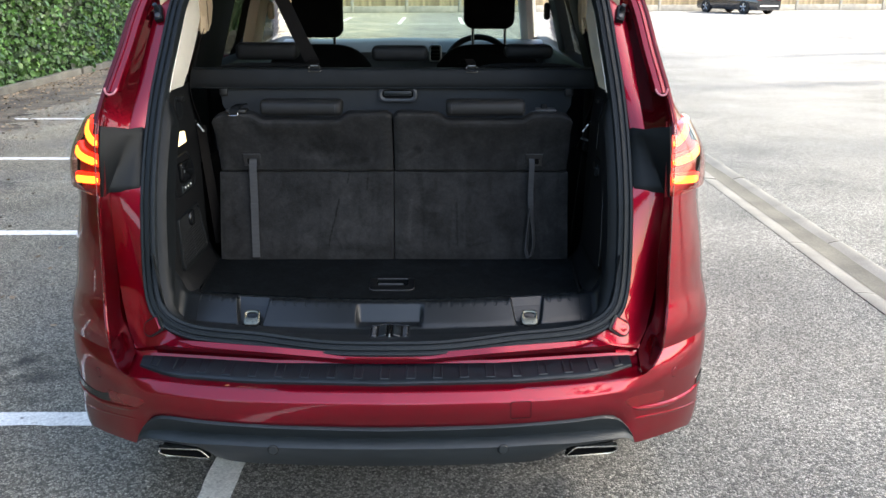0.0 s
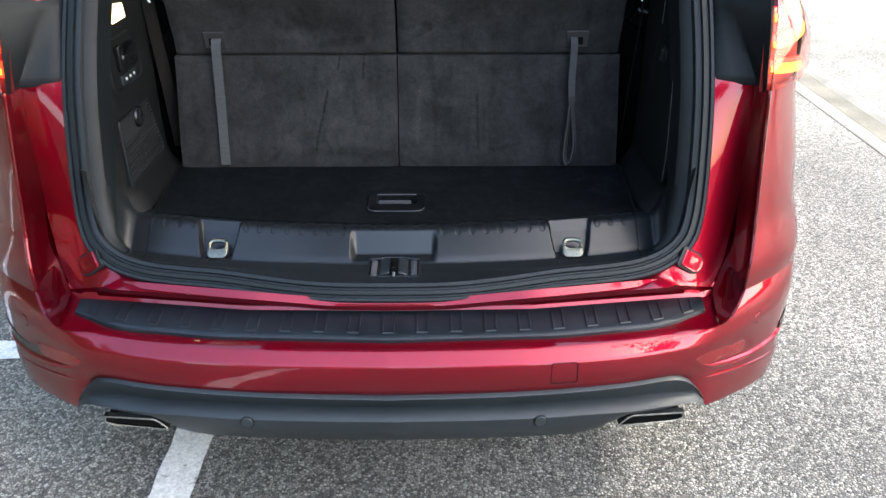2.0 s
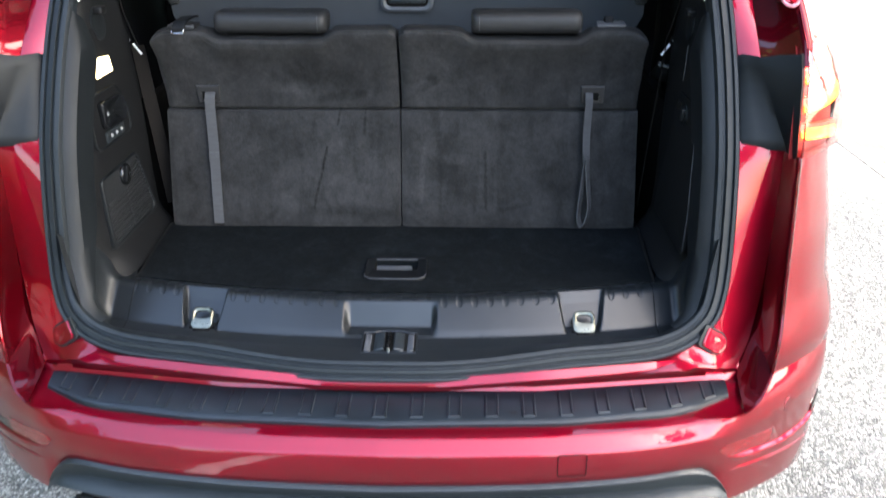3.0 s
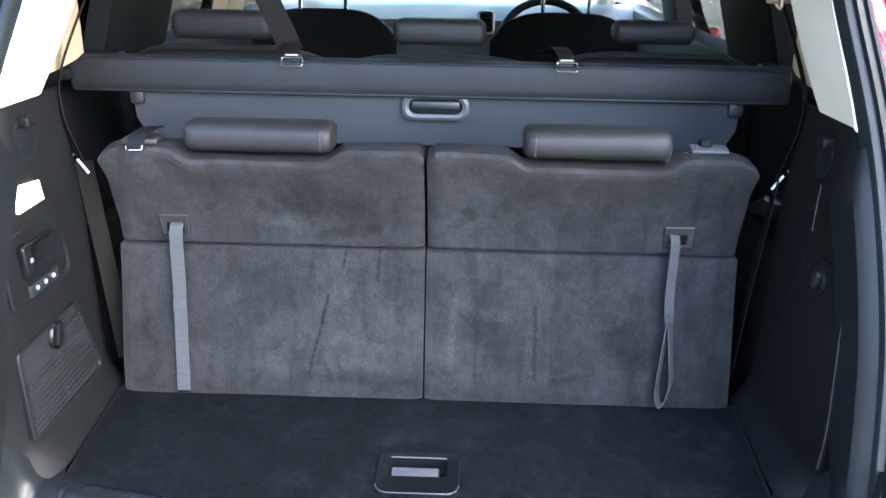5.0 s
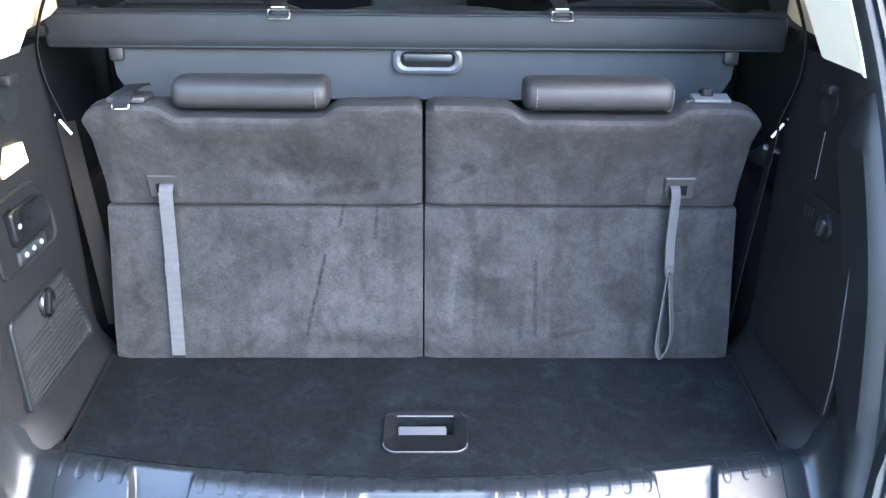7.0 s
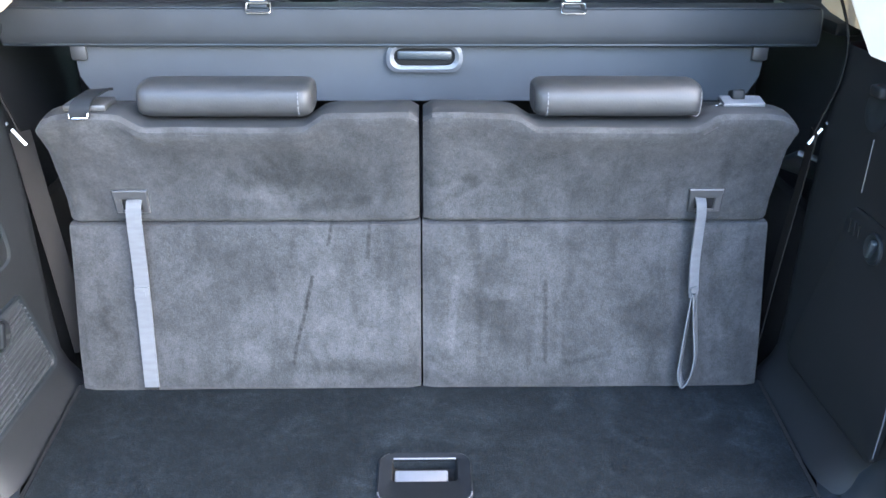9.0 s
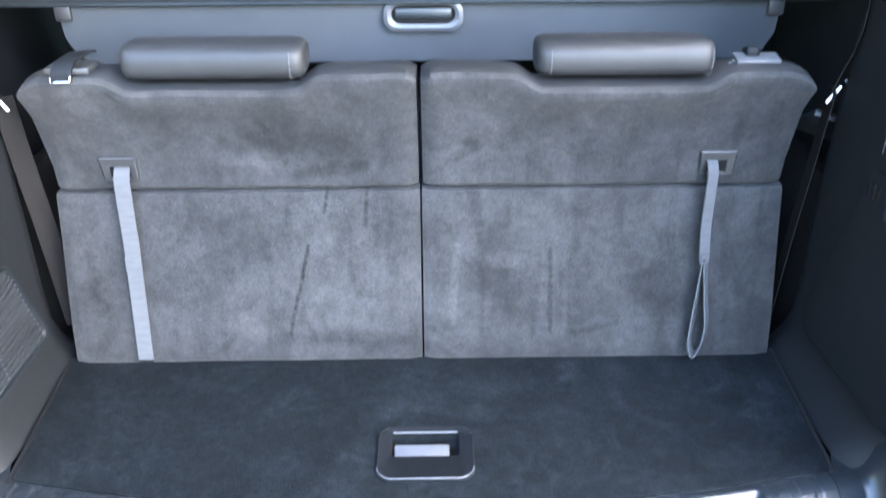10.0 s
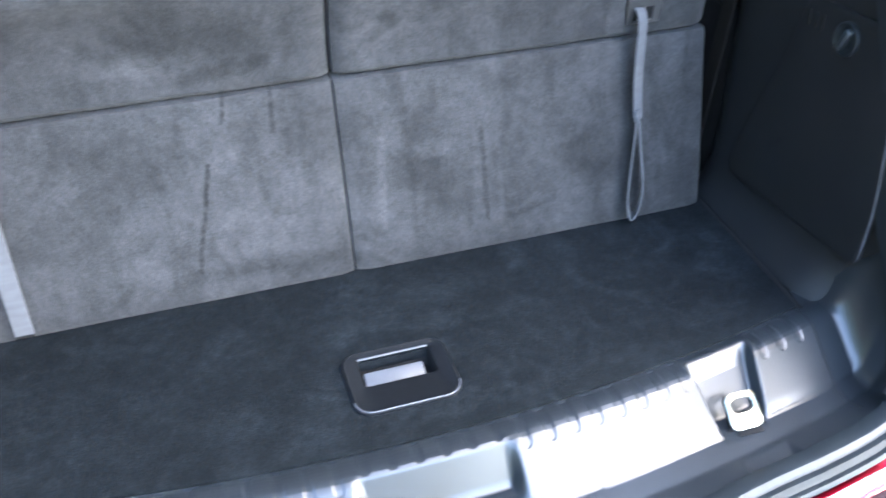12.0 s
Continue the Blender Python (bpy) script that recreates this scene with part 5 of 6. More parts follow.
o = rounded_outline(.136, .108, .022, 5)
q = [(a * .70, b * .46 + .018) for a, b in rounded_outline(.136, .108, .012, 5)]
m = Matrix.Translation((HX, HY, .6940)) @ Matrix.Rotation(radians(2.2), 4, "X")
bm = bmesh.new()
rows = [[m @ Vector((a, b, z)) for a, b in pts] for pts, z in ((o, -.004), (o, .003), ([(a * .97, b * .96) for a, b in o], .005), ([(a * .93, b * .91) for a, b in o], .0035), ([(a * 1.04, (b - .018) * 1.1 + .018) for a, b in q], .0035), (q, .002))]
grid(rows, closed=True, bm=bm)
bmesh.ops.recalc_face_normals(bm, faces=bm.faces[:])
handle = part("floor_handle", bm, HANDLEB, floor_panel, "black plastic recessed floor handle")
rows = [[m @ Vector((a, b, z)) for a, b in pts] for pts, z in ((q, .002), ([(a * .98, b) for a, b in q], -.012), ([(a * .9, b * .6 + .008) for a, b in q], -.022), ([(a * .05, .018) for a, b in q], -.022))]
part("handle_cup", grid(rows, closed=True), DARK, handle)
part("handle_grip", turned(box(-.042, .036, -.015, .015, -.003, .003, .003), m @ Matrix.Translation((-.002, .008, -.009)) @ Matrix.Rotation(radians(22), 4, "X")), GREYHANDLE, handle, "smooth grey grip plate")
part("handle_lip", tube([m @ Vector((a, .0405, .004)) for a in (-.046, -.02, .02, .046)], .0013, 6), GREYHANDLE, handle)
# grey bead puts the lower edge's highlight into the colour
part("handle_edge", tube([m @ Vector((a * .975, b * .965, .0045)) for a, b in o if b < -.030], .0010, 6), GREYHANDLE, handle, "thin grey line for the highlight on the lower edge")
for sg in (-1, 1):
    part("floor_gap", tube([(sg * .5605, .640, .684), (sg * .5665, .78, .6905), (sg * .5725, .922, .697)], .0055, 6), DARK, car)
part("bay_base", box(-.62, .62, .50, 1.5, .50, .62, .01), DARK, car)

# side trims of the bay
WALL = ((.5715, .686), (.580, .700), (.597, .722), (.608, .748), (.612, .82), (.613, .92), (.615, 1.02), (.619, 1.12), (.624, 1.20), (.632, 1.263))


def wall_x(z):
    return lerp(z, [a[1] for a in WALL], [a[0] for a in WALL])


def aperture_y(z):
    zz = [p.z for p in SEAL if p.x > .6 and p.z > .66]
    return lerp(z, zz, [p.y for p in SEAL if p.x > .6 and p.z > .66])


for s in (-1, 1):
    rows = []
    for x, z in WALL:
        y0 = aperture_y(max(z, .67)) + lerp(z, [.69, .716, .745, .82, .9], [.165, .155, .125, .07, .045])
        row = [(s * (x + out), y0 + (.955 - y0) * k, z) for k, out in ((0, .028), (.06, .012), (.14, .002), (.24, 0), (.4, 0), (.6, 0), (.8, 0), (.95, 0), (1, 0))]
        row += [(s * (x + .01), .972, z), (s * (x + .05), .985, z), (s * .73, .99, z), (s * .735, 1.3, z), (s * .735, 1.62, z)]
        rows.append(row)
    bm = grid(rows)
    bmesh.ops.recalc_face_normals(bm, faces=bm.faces[:])
    trim = part("side_trim", bm, TRIM, car, "matt black luggage bay side lining")
    # stowage cover panel in the lining
    def on_wall(y, z, out=0.0):
        return Vector((s * (wall_x(z) - out), y, z))
    def on_plate(points, centre, k, d):
        """An outline on the lining, scaled about its centre and raised by d."""
        return [on_wall(centre[0] + (y - centre[0]) * k, centre[1] + (z - centre[1]) * k, d) for y, z in points]
    def dish(points, centre, steps):
        bm = grid([on_plate(points, centre, k, d) for k, d in steps], closed=True)
        bmesh.ops.recalc_face_normals(bm, faces=bm.faces[:])
        return bm
    def rounded(points, r, n=4):
        """A polygon with its corners rounded off."""
        out = []
        for a, b, c in zip(points[-1:] + points[:-1], points, points[1:] + points[:1]):
            a, b, c = (Vector((*p, 0)) for p in (a, b, c))
            p, q = b + (a - b).normalized() * r, b + (c - b).normalized() * r
            for k in range(n + 1):
                t = k / n
                w = p * (1 - t) ** 2 + b * 2 * t * (1 - t) + q * t * t
                out.append((w.x, w.y))
        return out
    if s < 0:
        speaker = rounded([(.657, .744), (.655, .903), (.864, .906), (.929, .752), (.915, .742)], .014)
        heart = (.785, .822)
        pocket = part("speaker_frame", dish(speaker, heart, ((1.0, -.004), (1.0, .003), (.985, .0055), (.93, .0055), (.905, .0015), (.90, .0008))), COVERP, trim, "glossy black frame of the side speaker cover")
        part("speaker_grille", dish(speaker, heart, ((.905, .0016), (.6, .0024), (.3, .0024), (.01, .0024))), MESH, trim, "grey ribbed speaker mesh")
        for i in range(14):
            # slanting ribs, cut to the tapering cover
            z = .757 + .0096 * i
            ya, yb = .674, lerp(z, [.750, .893], [.908, .858])
            if z > .845:
                ya = .812
            bm = tube([on_wall(ya, z - .003, .0026), on_wall((ya + yb) / 2, z, .0040), on_wall(yb, z + .003, .0026)], .0026, 6)
            part("grille_rib", bm, MESH, pocket)
        for n_dots, (ya, za), (yb, zb) in ((11, (.773, .848), (.778, .762)), (12, (.862, .880), (.903, .762))):
            for i in range(n_dots):
                t = i / (n_dots - 1)
                part("grille_dot", turned(disc(.0014, .002, 8), Matrix.Translation(on_wall(ya + (yb - ya) * t, za + (zb - za) * t, .0062)) @ Matrix.Rotation(radians(90), 4, "Y")), GREYHANDLE, pocket)
        cup = [(.780 + .025 * math.cos(a * .2618), .878 + .025 * math.sin(a * .2618)) for a in range(24)]
        knob = part("turn_knob", dish(cup, (.780, .878), ((1.0, .000), (1.0, .007), (.93, .0095), (.85, .0085), (.6, .003), (.05, .0015))), GLOSSB, trim, "round glossy black turn fastener")
        part("knob_fin", turned(box(-.002, .010, -.006, .006, -.019, .019, .003, 3), Matrix.Translation(on_wall(.780, .878, .002)) @ Matrix.Rotation(radians(-18), 4, "X")), HANDLEB, knob)
        # lit lamp, socket recess and release switches
        lamp_rows = [[on_wall(y, z, d) for y, z in ((.736, 1.102), (.818, 1.103), (.813, 1.135), (.744, 1.143))] for d in (-.004, .004)]
        bm = grid(lamp_rows, closed=True)
        bm.faces.new([bm.verts.new(p) for p in lamp_rows[1]])
        bmesh.ops.recalc_face_normals(bm, faces=bm.faces[:])
        part("cargo_lamp", bm, CARGO, trim, "lit warm-white cargo lamp lens")
        pod = rounded([(.668, .958), (.668, 1.076), (.822, 1.076), (.862, 1.020), (.870, .958)], .024)
        bezel = part("socket_bezel", dish(pod, (.77, 1.01), ((1.0, -.003), (1.0, .0025), (.985, .004), (.96, .0032), (.93, .001))), COVERP, trim, "rounded black switch and socket surround")
        bowl = rounded([(.715, .994), (.715, 1.052), (.828, 1.052), (.848, 1.026), (.838, .994)], .022)
        part("socket_bowl", dish(bowl, (.785, 1.022), ((1.0, -.002), (1.0, .006), (.95, .0085), (.90, .0078), (.72, .0025), (.05, .001))), GLOSSB, bezel, "shiny scooped socket recess")
        part("release_switch", turned(box(-.002, .013, -.012, .012, -.024, .024, .004, 3), Matrix.Translation(on_wall(.726, 1.032, 0)) @ Matrix.Rotation(radians(8), 4, "X")), GLOSSB, bezel, "black rocker release switch")
        part("switch_mark", turned(box(.012, .0145, -.004, .003, -.006, .001, .0006), Matrix.Translation(on_wall(.730, 1.032, 0))), STITCH, bezel)
        plate = part("switch_plate", box(s * .613 - .002, s * .613 + .005, .724, .820, .965, .988, .003), PLASTIC, trim, "small black plate with three buttons")
        for y in (.744, .771, .798):
            part("button", turned(disc(.0042, .004, 12, .001), Matrix.Translation((s * .613 + .004, y, .9775)) @ Matrix.Rotation(radians(90), 4, "Y")), SILVERP, plate)
        part("bag_hook", turned(box(-.004, .016, -.014, .018, -.008, .008, .004, 3), Matrix.Translation(on_wall(.806, 1.232, .004))), TRIM, trim, "black fold-out bag hook")
        bowl = [(.803 + .034 * math.cos(a * .2618), 1.205 + .034 * math.sin(a * .2618)) for a in range(24)]
        part("hook_bowl", dish(bowl, (.803, 1.205), ((1.0, -.002), (1.0, .002), (.92, .003), (.6, .001), (.05, .0008))), COVERP, trim)
    else:
        lid = rounded([(.618, .760), (.612, .85), (.622, .93), (.640, 1.03), (.660, 1.064), (.815, 1.064), (.838, .975), (.914, .775), (.900, .755)], .016)
        pocket = part("stowage_cover", dish(lid, (.76, .90), ((1.0, -.004), (1.0, .0025), (.985, .0042), (.96, .0046), (.5, .0046), (.01, .0046))), TRIM, trim, "black lift-out side stowage cover")
        cup = [(.732 + .022 * math.cos(a * .2618), 1.031 + .022 * math.sin(a * .2618)) for a in range(24)]
        knob = part("turn_knob", dish(cup, (.732, 1.031), ((1.0, .003), (1.0, .008), (.9, .0095), (.8, .008), (.4, .0055), (.05, .005))), COVERP, trim, "round black turn fastener")
        part("knob_fin", turned(box(-.009, .001, -.005, .005, -.015, .015, .003, 3), Matrix.Translation(on_wall(.732, 1.031, .005)) @ Matrix.Rotation(radians(25), 4, "X")), PLASTIC, knob)
        for y in (.780, .793, .806):
            part("vent_slit", turned(box(-.0015, .0010, -.0016, .0016, -.010, .010, .0005), Matrix.Translation(on_wall(y, 1.036, .0050))), DARK, pocket)
        part("outline_trim", tube(smoothed([on_wall(y, z, .0040) for y, z in ((.655, 1.052), (.640, 1.025), (.625, .93), (.615, .85), (.614, .775))], 4), .0010, 6), GREYHANDLE, pocket)
        part("lining_seam", tube([on_wall(.810, 1.160, .0006), on_wall(.806, 1.085, .0006)], .0009, 6), GREYHANDLE, trim)
        part("bag_hook", turned(box(-.016, .004, -.016, .014, -.008, .008, .004, 3), Matrix.Translation(on_wall(.815, 1.226, .002))), TRIM, trim, "black fold-out bag hook")
        bowl = [(.822 + .030 * math.cos(a * .2618), 1.198 + .030 * math.sin(a * .2618)) for a in range(24)]
        part("hook_bowl", dish(bowl, (.822, 1.198), ((1.0, -.002), (1.0, .002), (.92, .003), (.6, .001), (.05, .0008))), COVERP, trim)
        part("arch_ledge", turned(box(-.06, .06, -.05, .05, -.006, .006, .004), Matrix.Translation((.655, 1.02, 1.045)) @ Matrix.Rotation(radians(-28), 4, "X") @ Matrix.Rotation(radians(20), 4, "Y")), PLASTIC, trim, "grey-black moulded ledge behind the seat")

    # pale upper pillar lining, from the weatherstrip inwards
    rows = []
    for z in (1.262, 1.30, 1.34, 1.39, 1.44, 1.50, 1.56, 1.60):
        q = min(SEAL, key=lambda p: abs(p.z - z) + (5 if p.x < .55 else 0))
        y0 = aperture_y(z)
        x = lerp(z, [1.262, 1.33, 1.385, 1.5, 1.6], [.624, .614, .610, .606, .590])
        lip = min(q.x - .020, x + .018)
        rows.append([(s * (lip + .012), y0 + .020, z), (s * lip, y0 + .012, z), (s * (lip - .008), y0 + .020, z), (s * (x + .004), y0 + .05, z), (s * x, .868 + (z - 1.262), z), (s * (x + .004), .884 + (z - 1.262), z), (s * (x + .06), .892 + (z - 1.262), z)])
    bm = grid(rows)
    bmesh.ops.recalc_face_normals(bm, faces=bm.faces[:])
    part("rear_pillar_lining", bm, CREAM, car, "cream rear pillar lining")
    rows = []
    for z in (1.22, 1.30, 1.40, 1.50, 1.60):
        x = lerp(z, [1.22, 1.5, 1.6], [.735, .655, .61])
        rows.append([(s * (x + .05), 1.375, z), (s * (x + .004), 1.38, z), (s * x, 1.40, z), (s * (x - .008), 1.56, z), (s * (x - .008), 1.74, z), (s * (x + .004), 1.79, z), (s * (x + .06), 1.80, z)])
    bm = grid(rows)
    bmesh.ops.recalc_face_normals(bm, faces=bm.faces[:])
    part("middle_pillar_lining", bm, TRIM, car, "black middle pillar lining")
    rows = [[(s * x, y, z) for x, y in ((.675, .880), (.632, .905), (.640, .98), (.662, 1.10), (.690, 1.20), (.735, 1.23))] for z in (1.286, 1.30, 1.45, 1.60)]
    bm = grid(rows)
    bmesh.ops.recalc_face_normals(bm, faces=bm.faces[:])
    part("quarter_lining", bm, BEIGE, car, "beige lining beside the quarter window")
    guide = [(1.035, 1.60), (1.050, 1.47), (1.075, 1.415), (1.125, 1.408), (1.180, 1.430), (1.215, 1.480), (1.215, 1.60)]
    rows = [[(s * x, 1.13 + (y - 1.13) * k, z) for y, z in guide] for x, k in ((.640, 1.0), (.612, 1.0), (.604, .93), (.602, .6), (.602, .05))]
    bm = grid(rows)
    bmesh.ops.recalc_face_normals(bm, faces=bm.faces[:])
    part("belt_guide", bm, BEIGE, car, "beige moulded belt guide on the pillar")
    part("guide_loop", ribbon(smoothed([(s * .600, 1.060, 1.455), (s * .598, 1.040, 1.425), (s * .600, 1.045, 1.405), (s * .600, 1.075, 1.412)], 4), (.004, .010, 0), .004), BEIGE, car)
    bm = box(s * .76 - .05, s * .76 + .05, 1.55, 3.6, .35, 1.245, .02)
    part("door_lining", bm, TRIM, car, "black door lining")
    rows = []
    for z in (1.22, 1.32, 1.42, 1.52, 1.60):
        x = lerp(z, [1.22, 1.5, 1.6], [.735, .665, .62])
        rows.append([(s * (x + .05), 2.36, z), (s * (x + .006), 2.37, z), (s * x, 2.39, z), (s * (x - .002), 2.54, z), (s * (x + .008), 2.61, z), (s * (x + .06), 2.63, z)])
    bm = grid(rows)
    bmesh.ops.recalc_face_normals(bm, faces=bm.faces[:])
    # right lining and guide: shade put in as dark grey in place of beige
    part("front_pillar_lining", bm, BEIGE if s < 0 else GREYHANDLE, car, "beige lining of the pillar behind the front seats" if s < 0 else "lining of the pillar behind the front seats, dark grey for its shade")
    part("front_belt_guide", turned(box(-.014, .014, -.028, .028, -.040, .040, .012, 3), Matrix.Translation((s * .665, 2.56, 1.425))), BEIGE if s < 0 else GREYHANDLE, car)
    part("window_ledge", box(-.83 if s < 0 else .69, -.69 if s < 0 else .83, 1.13, 1.42, 1.240, 1.266, .01), TRIM, car)

    # rear belts hanging beside the third row
    path = smoothed([(s * .602, 1.058, 1.42), (s * .632, .975, 1.29), (s * .628, .950, 1.22), (s * .612, .955, 1.155), (s * .606, .958, 1.130)], 6)
    belt = part("seat_belt", ribbon(path, (s * .009, .018, 0), .0016), BELT, car, "dark brown-black seat belt webbing")
    path = smoothed([(s * .606, .958, 1.130), (s * .598, .962, 1.02), (s * .588, .966, .90), (s * .578, .972, .74)], 6)
    part("lower_webbing", ribbon(path, (s * .012, -.010, 0) if s < 0 else (.003, .018, 0), .0016), BELT, belt)
    part("belt_stop", tube([(s * .643, .953, 1.162), (s * .620, .953, 1.141)], .0036, 8), GREYHANDLE, belt)
    part("belt_clip", tube([(s * .614, .952, 1.135), (s * .597, .952, 1.1105)], .0024, 8), WHITEP, belt, "small white belt clip bar")

# ---- third-row seats, backs up ----
SPROF = [(.956, .984, 0), (.951, .990, 0), (.9505, 1.02, 0), (.941, 1.06, 0), (.921, 1.11, 0), (.902, 1.145, 0), (.894, 1.158, .3), (.893, 1.166, .7), (.898, 1.173, 1), (.910, 1.178, 1), (.935, 1.179, 1), (1.02, 1.160, 1)]


def seat_top(u):
    """How far the top edge dips, along the seat from its inner side."""
    return -.020 * (smoothstep(.235, .31, u) * (1 - smoothstep(.715, .79, u))) + .004 * (1 - smoothstep(.0, .25, u)) - .020 * smoothstep(.90, 1.04, u) ** 1.5 - .008 * (1 - smoothstep(-.02, .035, u))


for s in (-1, 1):
    seat = thing("third_row_seat", "folding grey napped cloth seat with roll headrest and straight strap" if s < 0 else "folding grey napped cloth seat with roll headrest and looped strap", "car seat", "third-row seats")
    rows = []
    for k, (y, z, w) in enumerate(SPROF):
        row = []
        for i in range(41):
            u = i / 40
            flare = lerp(z, [.98, 1.06, 1.12, 1.165, 1.2], [.552, .557, .555, .557, .548])
            x = .0032 + (flare - .0032) * u
            edge = min(u, 1 - u)
            round_in = .010 * (1 - smoothstep(0, .028, edge))
            zz = z + seat_top(u) * smoothstep(1.09, 1.16, z) + .002 * noise.noise((u * 5 * s, z * 20, 2))
            row.append((s * x, y + round_in + .0015 * noise.noise((u * 8, z * 14, 5.0 + s)), zz - .006 * (1 - smoothstep(0, .02, edge)) * w))
        rows.append(row)
    first = [(p[0], 1.03, p[2]) for p in rows[0]]
    bm = grid([first] + rows[:9])
    for side_i in (0, -1):
        edge_pts = [r[side_i] for r in [first] + rows]
        bm.faces.new([bm.verts.new(p) for p in edge_pts])
    bmesh.ops.recalc_face_normals(bm, faces=bm.faces[:])
    part("seat_back", bm, CLOTH, seat, "grey napped cloth seat back, marked and brushed")
    part("seat_top", grid(rows[8:]), SEATTOP, seat, "smooth black cloth along the top of the seat back")
    rows = []
    for k, (z, y) in enumerate(((.700, .9075), (.706, .9045), (.76, .912), (.84, .926), (.92, .9405), (.972, .9485), (.978, .9525), (.979, .962))):
        row = []
        for i in range(31):
            u = i / 30
            x = .0016 + (.5605 - .0016 - .004 * smoothstep(.7, .984, z)) * u
            edge = min(u, 1 - u)
            row.append((s * x, y + .005 * (1 - smoothstep(0, .015, edge)) + .001 * noise.noise((u * 6, z * 12, s)), z))
        rows.append(row)
    rows = rows + [[(p[0], 1.0, p[2]) for p in rows[-1]]]
    bm = grid(rows)
    for side_i in (0, -1):
        pts = [r[side_i] for r in rows]
        bm.faces.new([bm.verts.new(p) for p in pts] + [bm.verts.new((pts[0][0], 1.0, pts[0][2]))])
    bmesh.ops.recalc_face_normals(bm, faces=bm.faces[:])
    part("back_panel", bm, CLOTH, seat, "grey napped cloth lower panel of the seat back")

    # roll headrest lying in the dip
    x0, x1 = (-.408, -.157) if s < 0 else (.165, .410)
    rows = []
    nseg = 24
    ends = ((0, .70), (.002, .82), (.006, .92), (.012, .975), (.020, .995), (.032, 1.0), (.06, 1.0))
    for x, k in [(x0 + a, b) for a, b in ends] + [((x0 + x1) / 2, 1.01)] + [(x1 - a, b) for a, b in reversed(ends)]:
        row = []
        for a in range(nseg):
            th = 2 * math.pi * a / nseg
            cy, cz = math.cos(th), math.sin(th)
            row.append((x, .940 + k * .0445 * math.copysign(abs(cy) ** .70, cy), 1.189 + k * .0258 * math.copysign(abs(cz) ** .70, cz) + .0008 * noise.noise((x * 14, a * .4, s))))
        rows.append(row)
    bm = grid(rows, closed=True)
    for r in (rows[0], rows[-1]):
        bm.faces.new([bm.verts.new(p) for p in r])
    bmesh.ops.recalc_face_normals(bm, faces=bm.faces[:])
    part("headrest", bm, LEATHER, seat, "black leather roll headrest with pale stitching")
    for xe in (x1 - .018, ) if s < 0 else (x0 + .018, x1 - .006):
        bm = bmesh.new()
        for a in range(5, 16):
            th = math.pi * (.55 + a * .06)
            def at(th_, k=1.012):
                cy, cz = math.cos(th_), math.sin(th_)
                return Vector((xe, .940 + k * .0445 * math.copysign(abs(cy) ** .70, cy), 1.189 + k * .0258 * math.copysign(abs(cz) ** .70, cz)))
            tube([at(th), at(th + .12)], .0007, 5, bm=bm)
        part("stitching", bm, SEAM, seat)
    path = [(s * (.0065 + .56 * u), .897, 1.1665 + seat_top(u) - .004) for u in [.26 + .5 * i / 16 for i in range(17)]]
    part("seat_piping", tube(path, .0032, 6), LEATHER, seat)
    if s > 0:
        bm = bmesh.new()
        for i in range(8):
            u = .735 + .066 * i / 7
            p = Vector((.0065 + .555 * u, .925, 1.181 + seat_top(u)))
            tube([p, p + Vector((.0035, .001, 0))], .0006, 5, bm=bm)
        part("top_stitching", bm, STITCH, seat)

    # pull strap and its bezel: a stepped plate with a slot at its lower edge
    bx = -.4500 if s < 0 else .4465
    lean = radians(90 + 9)
    m = Matrix.Translation((bx, .9475, 1.0205)) @ Matrix.Rotation(lean, 4, "X")
    o = [(-.0270, .0205), (.0270, .0205), (.0262, -.0195), (-.0245, -.0195)]
    lip = [(a * .94, b * .92) for a, b in o]
    slot = [(-.0150, .0050), (.0150, .0050), (.0150, -.0150), (-.0150, -.0150)]
    rows = [[m @ Vector((a, b, z)) for a, b in pts] for pts, z in ((o, -.004), (o, .0022), (lip, .0036), ([(a * 1.18, b * 1.25) for a, b in slot], .0030), (slot, .0022), (slot, -.003))]
    bm = grid(rows, closed=True)
    bmesh.ops.recalc_face_normals(bm, faces=bm.faces[:])
    bezel = part("strap_bezel", bm, BEZEL, seat, "dark grey plastic strap slot", smooth=False)
    part("bezel_slot", turned(box(-.0150, .0150, -.0150, .0050, -.004, .0004, .0005), m), DARK, bezel)
    if s < 0:
        cx = bx + .0055
        path = smoothed([(cx, .951, 1.025), (cx, .941, 1.0215), (cx - .0002, .934, 1.010), (cx - .0006, .931, .99), (cx - .0010, .926, .90), (cx - .0012, .913, .80), (cx - .0012, .9005, .7085)], 5)
        strap = part("pull_strap", ribbon(path, (.0118, 0, .0003), .0022), WEB, seat, "grey webbing pull strap hanging straight")
        part("strap_fold", ribbon([(cx - .0010, .9222, .884), (cx - .0011, .9190, .862)], (.0120, 0, 0), .0036), WEB, strap)
        part("strap_mark", ribbon([(cx - .0010, .9195, .879), (cx - .0010, .9180, .868)], (.0055, 0, 0), .0012), WEB, strap)
        part("strap_end", ribbon([(cx - .0012, .9010, .7105), (cx - .0012, .9002, .7068)], (.0119, 0, 0), .0030), DARK, strap)
    else:
        path = smoothed([(bx - .0085, .951, 1.026), (bx - .0085, .940, 1.0225), (bx - .0085, .930, 1.008), (bx - .0095, .927, .975), (bx - .0110, .921, .92), (bx - .0090, .915, .874)], 5)
        strap = part("pull_strap", ribbon(path, (.0088, .0042, 0), .0022), WEB, seat, "grey webbing pull strap ending in a loop")
